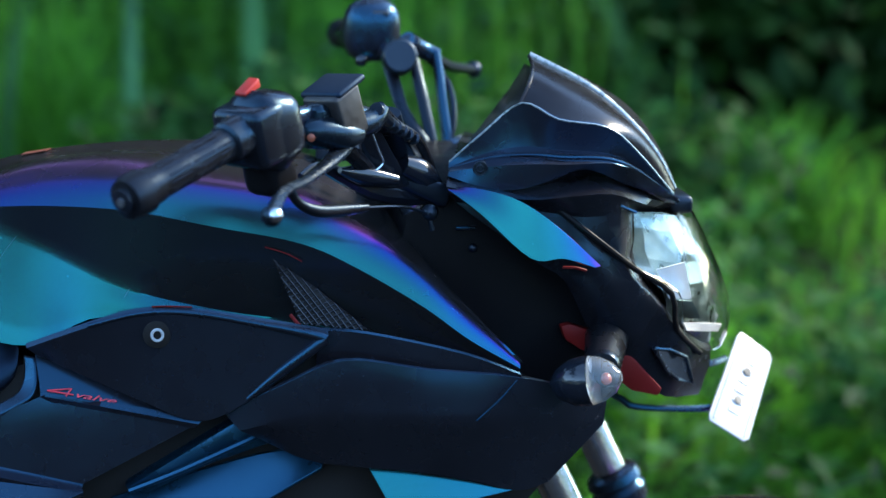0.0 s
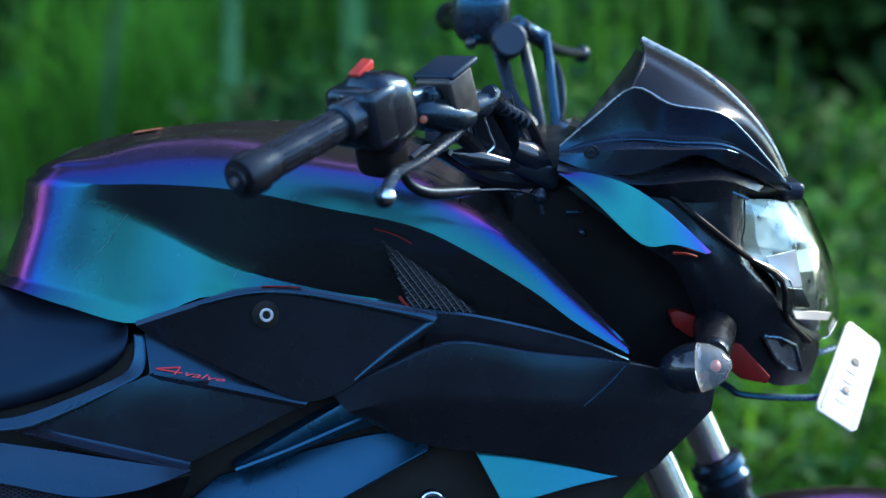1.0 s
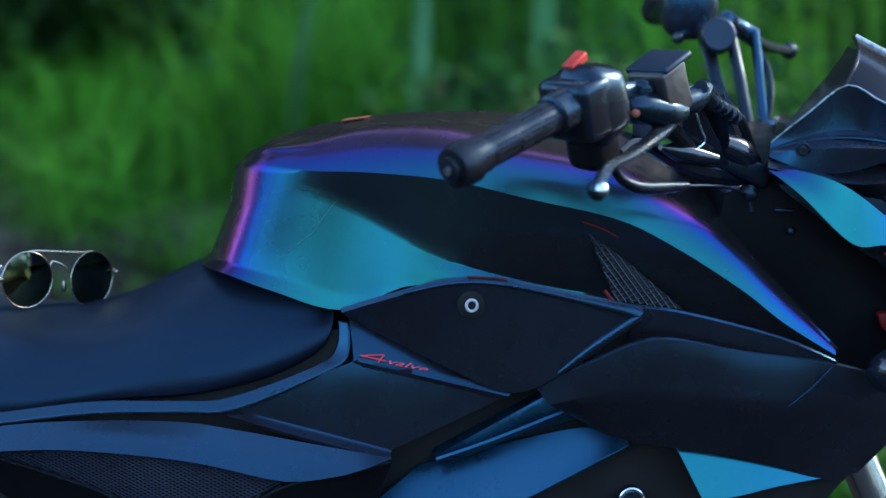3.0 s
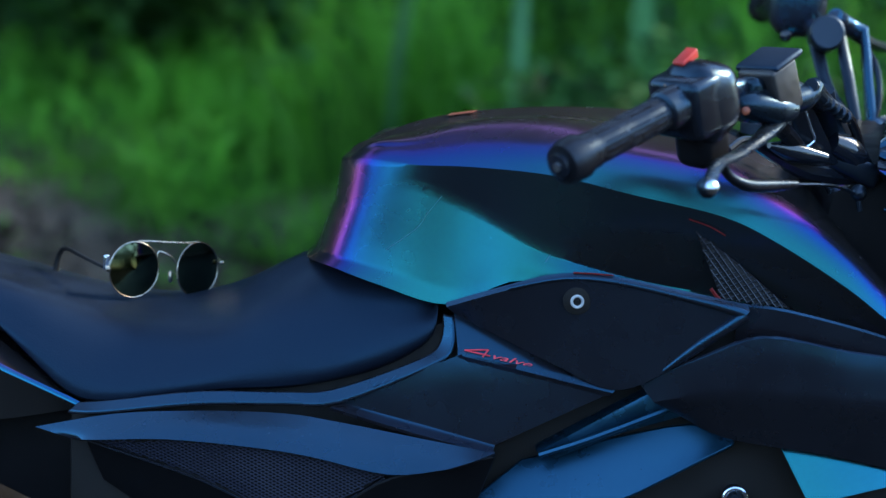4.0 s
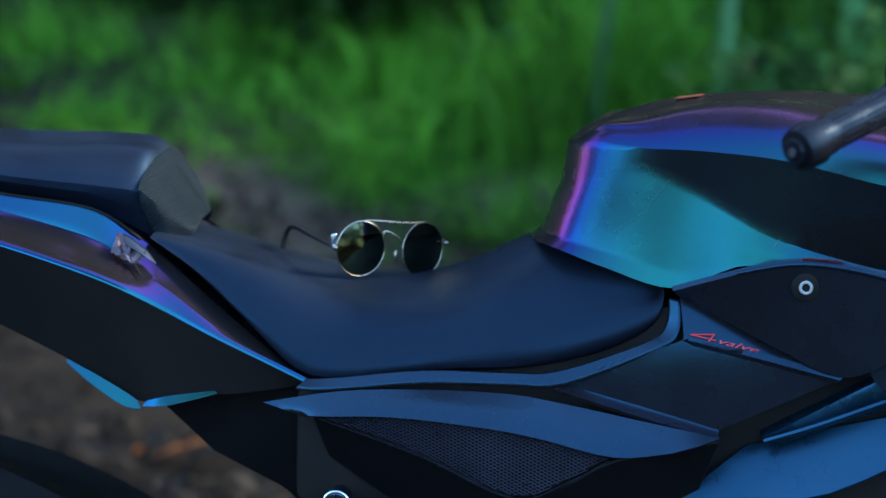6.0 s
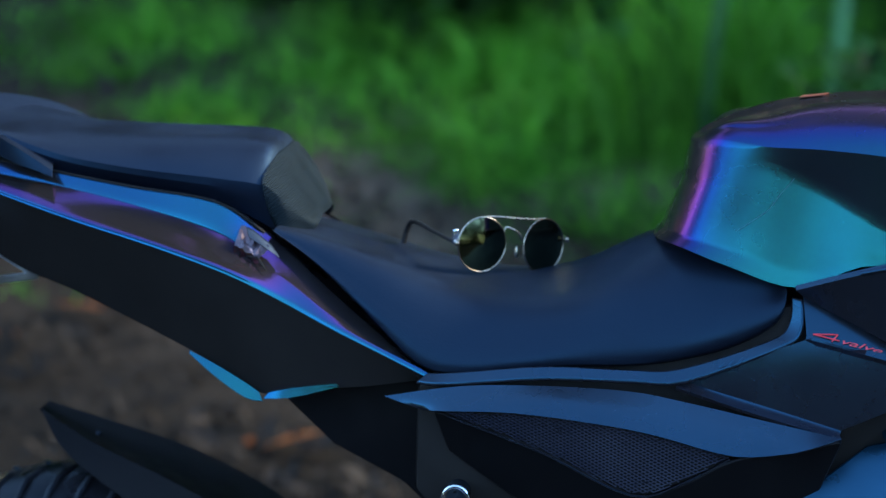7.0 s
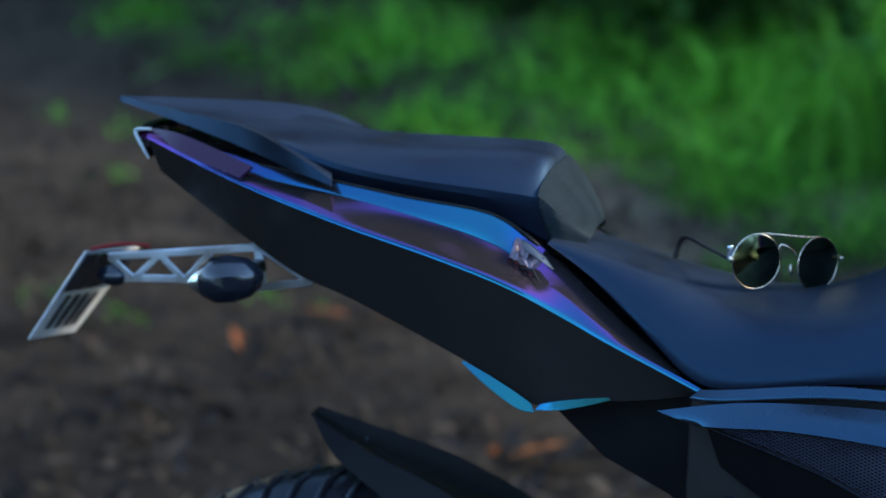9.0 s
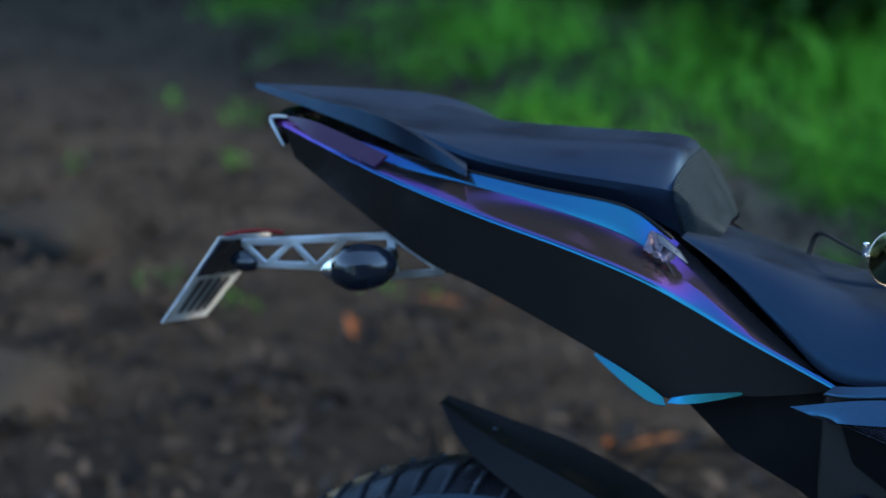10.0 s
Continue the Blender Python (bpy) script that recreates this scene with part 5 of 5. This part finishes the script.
    part("cable_guide", tube([(.12, -.14, .938), (.135, -.12, .944), (.155, -.11, .938), (.175, -.11, .918)], .003, 8, 4), ALLOY, bar)
    part("ignition_cap", turned([(0, .022), (.01, .022), (.013, .016)], (.165, -.02, .935), (.165, -.02, .96), 20), ALLOY, bar)


right_bar()


def left_bar():
    bar = part("handlebar", tube([(.225, .30, .996), (.222, .22, 1.010), (.235, .165, 1.002), (.238, .15, .995)], .0085, 14, 3), SATIN, bike, "black handlebar half")
    part("grip", turned([(0, .013), (.01, .0155), (.02, .0125), (.11, .0125), (.118, .016)], (.205, .385, 1.004), (.214, .255, 1.016), 20), RUBBER, bar)
    sw = rbox((.218, .205, 1.025), (.056, .046, .062), .022, None, 4)
    s = part("switch_housing", sw, SATIN, bar, "black switch housing")
    part("switch_button", ball((.205, .18, .998), .006), GLOSS, s)
    part("switch_button", rbox((.224, .19, 1.042), (.018, .012, .008), .003), GLOSS, s)
    part("mirror_boss", turned([(0, .012), (.006, .0165), (.040, .0165), (.043, .0145)], (.2395, .175, .9985), (.2365, .125, 1.0095), 24), ALLOY, bar, "round alloy boss")
    part("clutch_lever", merge(tube([(.247, .150, 1.020), (.268, .19, 1.004), (.297, .24, .986), (.334, .300, .975)], [.010, .009, .008, .0065], 10, 4, flat=.7), ball((.334, .300, .975), .0088)), ALLOY, bar, "black clutch lever")
    part("bar_arm", tube([(.230, .160, .996), (.233, .150, .982), (.240, .130, .955), (.256, .11, .931), (.268, .105, .905)], [.007, .007, .0065, .0065, .007], 12, 3, flat=.6), RUBBER, bar)
    part("bar_arm", tube([(.253, .155, 1.002), (.256, .14, .980), (.259, .13, .964), (.265, .11, .926), (.268, .105, .90)], [.005, .006, .006, .006, .007], 12, 3, flat=.6), RUBBER, bar)
    part("bar_arm", tube([(.275, .162, 1.008), (.2775, .15, .983), (.279, .14, .962), (.284, .12, .911)], [.0045, .005, .0052, .0065], 12, 3), SATIN, bar)
    part("lever_perch", tube([(.245, .152, 1.019), (.262, .165, 1.010), (.278, .165, 1.004)], [.010, .009, .007], 12, 4), SATIN, bar)
    part("clutch_cable", tube([(.262, .18, 1.008), (.285, .15, .98), (.288, .13, .94), (.27, .11, .90)], .0032, 8, 4), RUBBER, bar)


left_bar()

# ---- sunglasses on the seat ----


def sunglasses():
    g = thing("sunglasses", "round gold-wire sunglasses with dark green lenses, resting on the seat", "sunglasses", BIKE)
    axis_n = Vector((.65, -.76, .06)).normalized()
    axis_x = Vector((.76, .65, 0)).normalized()
    ez = axis_x.cross(-axis_n).normalized()
    ez = ez if ez.z > 0 else -ez
    cents = [Vector((-.3795, -.05, .7995)), Vector((-.3290, -.0113, .7928))]
    for c, wrap in zip(cents, (-3, 9)):
        ex, nrm = [Matrix.Rotation(radians(wrap), 3, "Z") @ v for v in (axis_x, axis_n)]
        lens = bmesh.new()
        rings = [[c + (ex * math.cos(a) + ez * math.sin(a)) * r + nrm * h for a in [2 * math.pi * k / 40 for k in range(41)]] for r, h in ((.0238, 0), (.018, .0012), (.010, .0022), (.0005, .0026))]
        grid_faces(lens, rings)
        bmesh.ops.remove_doubles(lens, verts=lens.verts, dist=1e-5)
        part("lens", shell(lens, .0014, c - nrm), LENSDARK, g, "dark green mirrored lens")
        loop = [c + (ex * math.cos(a) + ez * math.sin(a)) * .0244 for a in [2 * math.pi * k / 32 for k in range(33)]]
        part("rim", tube(loop, .00062, 8, 1), GOLD, g, "thin gold wire rim")
    a, b = cents
    ex, nrm = axis_x, axis_n
    part("brow_bar", tube([a + ex * .004 + ez * .0245, a + ex * .014 + ez * .0236, b - ex * .014 + ez * .0255, b + ex * .002 + ez * .0245], .0008, 8, 5), GOLD, g)
    part("bridge", tube([a + ex * .0235 + ez * .006, a + ex * .026 + ez * .013, b - ex * .027 + ez * .0145, b - ex * .0235 + ez * .008], .0008, 8, 5), GOLD, g)
    for c, s in ((a, 1), (b, -1)):
        part("nose_pad", ball(c + ex * s * .0255 - ez * .004 - nrm * .005, .0045, (.5, .8, 1.2)), GOLD, g)
    for c, s in ((a, -1), (b, 1)):
        h = c + ex * s * .0258 + ez * .003
        part("hinge", rbox(h, (.004, .004, .004), .001), GOLD, g)
        if s < 0:
            part("end_piece", rbox(h + ez * .006 - nrm * .003, (.0060, .0025, .0130), .001, pose(0, 0, 0, 0, 0, 40)), STEEL, g, "bright side piece")
        tip = Vector((-.453, .010, .8025))
        end = Vector((-.4605, .012, .779))
        if s < 0:
            part("temple", tube([h, h.lerp(tip, .5) + Vector((0, 0, .001)), tip, end], [.0017, .0017, .0023, .0026], 8, 4), WIRE, g, "dark wire temple")
        else:
            part("temple", tube([h, h + Vector((-.012, .05, -.006)), h + Vector((-.03, .095, -.012))], .0013, 8, 4), GOLD, g)


sunglasses()

# ---- vegetation and litter ----


def strands(name, label, material, spots, seed, seg=3, category="grass", kind="stuff"):
    """Many tapering blades: each spot is x, y, z, height, width, lean x, lean y."""
    rnd = random.Random(seed)
    verts, faces = [], []
    for x, y, z, h, w, lx, ly in spots:
        a = rnd.uniform(0, math.pi)
        wx, wy = math.cos(a) * w / 2, math.sin(a) * w / 2
        base = len(verts)
        for k in range(seg):
            t = k / seg
            cx, cy, cz = x + lx * t * t, y + ly * t * t, z + h * (t - .25 * t * t * (abs(lx) + abs(ly)) / h)
            f = 1 - .75 * t * t
            verts += [(cx - wx * f, cy - wy * f, cz), (cx + wx * f, cy + wy * f, cz)]
            if k:
                faces.append((base + 2 * k - 2, base + 2 * k - 1, base + 2 * k + 1, base + 2 * k))
        verts.append((x + lx, y + ly, z + h * (1 - .25 * (abs(lx) + abs(ly)) / h)))
        faces.append((base + 2 * seg - 2, base + 2 * seg - 1, base + 2 * seg))
    me = bpy.data.meshes.new(name)
    me.from_pydata(verts, [], faces)
    me.materials.append(material)
    me.shade_smooth()
    return tagged(new(name, me), label, category, kind=kind)


def grass():
    rnd = random.Random(5)
    spots = []
    for _ in range(1050):
        x = rnd.uniform(-4.8, 3.8)
        far = abs(rnd.gauss(0, 1)) * 1.5
        y = edge_y(x) + far + rnd.uniform(-.1, .25)
        sparse = noise.noise((x * 1.4, y * 1.4, 3.0)) < -.03
        if x < -.5 and far > 1.35 + .5 * noise.noise((x * 2, 0, 7.0)) or x < -.9 and rnd.random() < .6:
            continue
        if x > .9 and far > 1.7 + .5 * noise.noise((x * 2, 0, 5.0)):
            continue
        tall = (.20 + .22 * min(1, far / 1.2)) * (1 + 1.1 * noise.noise((x * .8, y * .8, 9.0)))
        tall *= (.4 if sparse else 1) * (.5 if x < -1.0 else .6 if x > 1.0 else 1)
        lx, ly = rnd.gauss(0, .07), rnd.gauss(-.03, .06) - .14 * max(0, 1 - far / .7)
        for _ in range(rnd.randint(12, 24) if sparse else rnd.randint(38, 64)):
            bx, by = x + rnd.gauss(0, .09), y + rnd.gauss(0, .09)
            h = tall * rnd.uniform(.5, 1.25)
            spots.append((bx, by, ground_z(bx, by) - .01, h, rnd.uniform(.007, .017), lx + rnd.gauss(0, .11), ly + rnd.gauss(0, .11)))
    for _ in range(130):
        x, y = rnd.uniform(-.5, .9), rnd.uniform(3.5, 5.4)
        tall = rnd.uniform(.28, .55)
        lx, ly = rnd.gauss(0, .08), rnd.gauss(-.05, .06)
        for _ in range(rnd.randint(26, 44)):
            bx, by = x + rnd.gauss(0, .1), y + rnd.gauss(0, .1)
            spots.append((bx, by, ground_z(bx, by) - .01, tall * rnd.uniform(.5, 1.2), rnd.uniform(.008, .018), lx + rnd.gauss(0, .11), ly + rnd.gauss(0, .11)))
    for _ in range(34):
        x = rnd.uniform(-4.2, .2)
        y = rnd.uniform(1.7, max(1.9, edge_y(x) - .1))
        for _ in range(rnd.randint(5, 16)):
            bx, by = x + rnd.gauss(0, .04), y + rnd.gauss(0, .04)
            spots.append((bx, by, ground_z(bx, by) - .005, rnd.uniform(.025, .06), rnd.uniform(.005, .010), rnd.gauss(0, .03), rnd.gauss(0, .03)))
    strands("tall_grass", "lush green grass growing along the dirt", GRASS, spots, 6)
    spots = []
    for x, y, h, w, lx in ((.005, 3.2, 1.15, .030, .02), (.29, 3.2, 1.3, .040, -.02), (.34, 3.35, 1.1, .02, .05), (.62, 3.4, 1.0, .022, -.06), (1.22, 3.2, .85, .045, -.42), (1.05, 3.3, .8, .04, -.22), (-.30, 3.5, .8, .02, .10), (.80, 3.3, .75, .03, .2)):
        for k in range(4):
            spots.append((x + rnd.gauss(0, .008), y + rnd.gauss(0, .03), ground_z(x, y), h * rnd.uniform(.85, 1.1), w, lx + rnd.gauss(0, .02), rnd.gauss(0, .04)))
    strands("reeds", "pale upright reed stems among the grass", REED, spots, 8, seg=6, category="reeds")


def leaves(name, label, material, centres, seed, size, category, parent=None):
    """Leafy shrubs: many small folded leaves in clumps."""
    rnd = random.Random(seed)
    verts, faces = [], []
    for cx, cy, cz, r, n in centres:
        for _ in range(n):
            v = Vector((rnd.gauss(0, 1), rnd.gauss(0, 1), rnd.gauss(0, 1)))
            v = v.normalized() * r * rnd.uniform(.3, 1.0) ** .6
            o = Vector((cx, cy, cz)) + Vector((v.x, v.y, v.z * .85))
            d = Vector((rnd.gauss(0, 1), rnd.gauss(-.3, 1), rnd.gauss(.2, .6))).normalized()
            s = d.cross(Vector((rnd.gauss(0, .4), rnd.gauss(0, .4), 1))).normalized()
            up = s.cross(d)
            L = size * rnd.uniform(.6, 1.4)
            b = len(verts)
            verts += [o, o + d * L * .5 + s * L * .24 + up * L * .06, o + d * L, o + d * L * .5 - s * L * .24 + up * L * .06]
            faces += [(b, b + 1, b + 2), (b, b + 2, b + 3)]
    me = bpy.data.meshes.new(name)
    me.from_pydata([tuple(v) for v in verts], [], faces)
    me.materials.append(material)
    if parent:
        ob = new(name, me)
        ob.parent = parent
        return ob
    return tagged(new(name, me), label, category, kind="stuff")


def trees():
    """Unseen trees added: crowns hang over the clearing to darken reflections in the paint."""
    rnd = random.Random(41)
    for n, (x, reach) in enumerate(((-8.0, 0), (-4.6, 0), (-1.4, 5), (2.0, 0))):
        root = Vector((x + rnd.uniform(-.4, .4), 9.6 + rnd.uniform(-.4, .5), ground_z(x, 9.6) - .1))
        t = thing("tree", "unseen tall tree added so its dark crown shows in reflections", "tree", Matrix.Translation(root), "trees over the clearing")
        top = Vector((rnd.uniform(-.3, .3), -2.2, 10.6))
        part("trunk", tube([(0, 0, 0), (.05, -.1, 3.5), (-.08, -.7, 7.2), tuple(top)], [.24, .19, .14, .06], 12, 5), BARK, t)
        clumps = []
        for k in range(6):
            a = 2 * math.pi * k / 6 + rnd.uniform(-.3, .3)
            tip = top + Vector((math.cos(a) * 1.7, math.sin(a) * 1.5 - .6, rnd.uniform(-.5, .7)))
            part("limb", tube([(-.05, -.9, 8.0), tuple(top.lerp(tip, .4) + Vector((0, 0, -.3))), tuple(tip)], [.09, .06, .02], 8, 4), BARK, t)
            for _ in range(11):
                c = tip + Vector((rnd.gauss(0, .55), rnd.gauss(0, .5), rnd.gauss(0, .35)))
                clumps.append((c.x, c.y, c.z, rnd.uniform(.4, .8), 110))
        # limbs reach further where the tail should reflect dark leaves
        for k in range(reach):
            tip = top + Vector((-1.3 + .45 * k, -2.6 - 1.5 * (k % 2), rnd.uniform(-.2, .3)))
            part("limb", tube([(-.05, -.9, 8.0), tuple(top.lerp(tip, .5) + Vector((0, 0, -.2))), tuple(tip)], [.09, .06, .02], 8, 4), BARK, t)
            for _ in range(9):
                c = tip + Vector((rnd.gauss(0, .35), rnd.gauss(0, .5), rnd.gauss(0, .25)))
                clumps.append((c.x, c.y, c.z, rnd.uniform(.4, .7), 110))
        leaves("crown", "", BUSH, clumps, 60 + n, .3, "", t)


def shrubs():
    rnd = random.Random(11)
    low = []
    for _ in range(95):
        x = rnd.uniform(.1, 3.4)
        y = edge_y(x) + rnd.uniform(.1, 1.7 if x < 1.3 else .9)
        if x > 1.0 and math.sin(x * 8) * math.cos(y * 6) < -.1:
            continue
        low.append((x, y, ground_z(x, y) + rnd.uniform(.05, .4 if x < 1.1 else .2), rnd.uniform(.12, .3 if x < 1.1 else .22), 160))
    for _ in range(85):
        x = rnd.uniform(-1.1, 1.2)
        y = edge_y(x) + rnd.uniform(1.2, 2.8)
        low.append((x, y, ground_z(x, y) + rnd.uniform(.0, .3), rnd.uniform(.16, .30), 170))
    leaves("weeds", "broad-leaved green weeds in the grass", WEED, low, 12, .06, "weeds")
    back = []
    for _ in range(170):
        x = rnd.uniform(-7.5, 7)
        y = max(edge_y(x), 3.0) + rnd.uniform(2.0, 5.0) - (1.2 if x > 1 else 0)
        back.append((x, y, ground_z(x, y) + rnd.uniform(.1, 2.6), rnd.uniform(.35, .8), 330))
    for _ in range(45):
        x = rnd.uniform(1.3, 3.6)
        y = rnd.uniform(3.4, 4.8)
        back.append((x, y, ground_z(x, y) + rnd.uniform(.0, .45), rnd.uniform(.2, .4), 160))
    for _ in range(66):
        x = rnd.uniform(-3.8, -.9)
        y = edge_y(x) + rnd.uniform(.9, 2.5)
        back.append((x, y, ground_z(x, y) + rnd.uniform(.05, .4), rnd.uniform(.18, .35), 150))
    leaves("undergrowth", "dark green undergrowth behind the grass", BUSH, back, 13, .11, "undergrowth")
    wood = []
    for _ in range(1250):
        x = rnd.uniform(-14, 7)
        h = rnd.uniform(1.5, 6.4)
        y = 8.7 + rnd.uniform(-.8, 2.5)
        wood.append((x, y, h, rnd.uniform(.7, 1.3), 150))
    # unseen ring of trees added to hide the low sky from reflections
    for _ in range(800):
        a = rnd.uniform(math.radians(165), math.radians(375))
        r = rnd.uniform(19, 26)
        wood.append((r * math.cos(a), r * math.sin(a), rnd.uniform(0, 1) * 5.6, rnd.uniform(.9, 1.6), 190))
    leaves("woodland", "tall dark trees behind the undergrowth, with an unseen ring added round the clearing", BUSH, wood, 16, .34, "trees")
    litter, red = [], []
    for _ in range(1500):
        x = rnd.uniform(-4.5, .6)
        y = rnd.uniform(-.6, edge_y(x) + .5)
        litter.append((x, y, ground_z(x, y) + .006, .05, 3))
    for _ in range(1500):
        x, y = rnd.uniform(-3.4, -.3), rnd.uniform(1.0, 3.2)
        litter.append((x, y, ground_z(x, y) + .02, .06, 3))
    leaves("leaf_litter", "small faded leaves and chips scattered on the dirt", LITTER, litter, 14, .036, "leaf litter")
    old = []
    for _ in range(170):
        x = rnd.uniform(-3.6, -.3)
        y = rnd.uniform(1.0, edge_y(x))
        old.append((x, y, ground_z(x, y) + .015, .015, 2))
    leaves("withered_leaves", "larger withered brown leaves lying on the dirt", LITTER, old, 18, .075, "leaf litter")
    for x, y in ((-1.55, 1.93), (-1.4, 2.2), (-.95, 1.6), (-1.9, 2.5)):
        red.append((x, y, ground_z(x, y) + .01, .02, 2))
    leaves("russet_leaves", "russet fallen leaves on the dirt", RUSSET, red, 15, .09, "leaf litter")


def stones():
    rnd = random.Random(21)
    for x, y, r in ((-2.42, 2.35, .15), (-2.1, 1.45, .16)):
        bm = bmesh.new()
        bmesh.ops.create_icosphere(bm, subdivisions=3, radius=r)
        for v in bm.verts:
            v.co *= 1 + .35 * noise.noise(v.co / r * 1.3 + Vector((x, y, 0)) * 5)
            v.co.z *= .45
        ob = part("stone", bm, STONE)
        ob.location = (x, y, ground_z(x, y) + r * .12)
        tagged(ob, "rough grey stone half sunk in the dirt", "stone", "stones on the dirt")


stones()
grass()
shrubs()
trees()
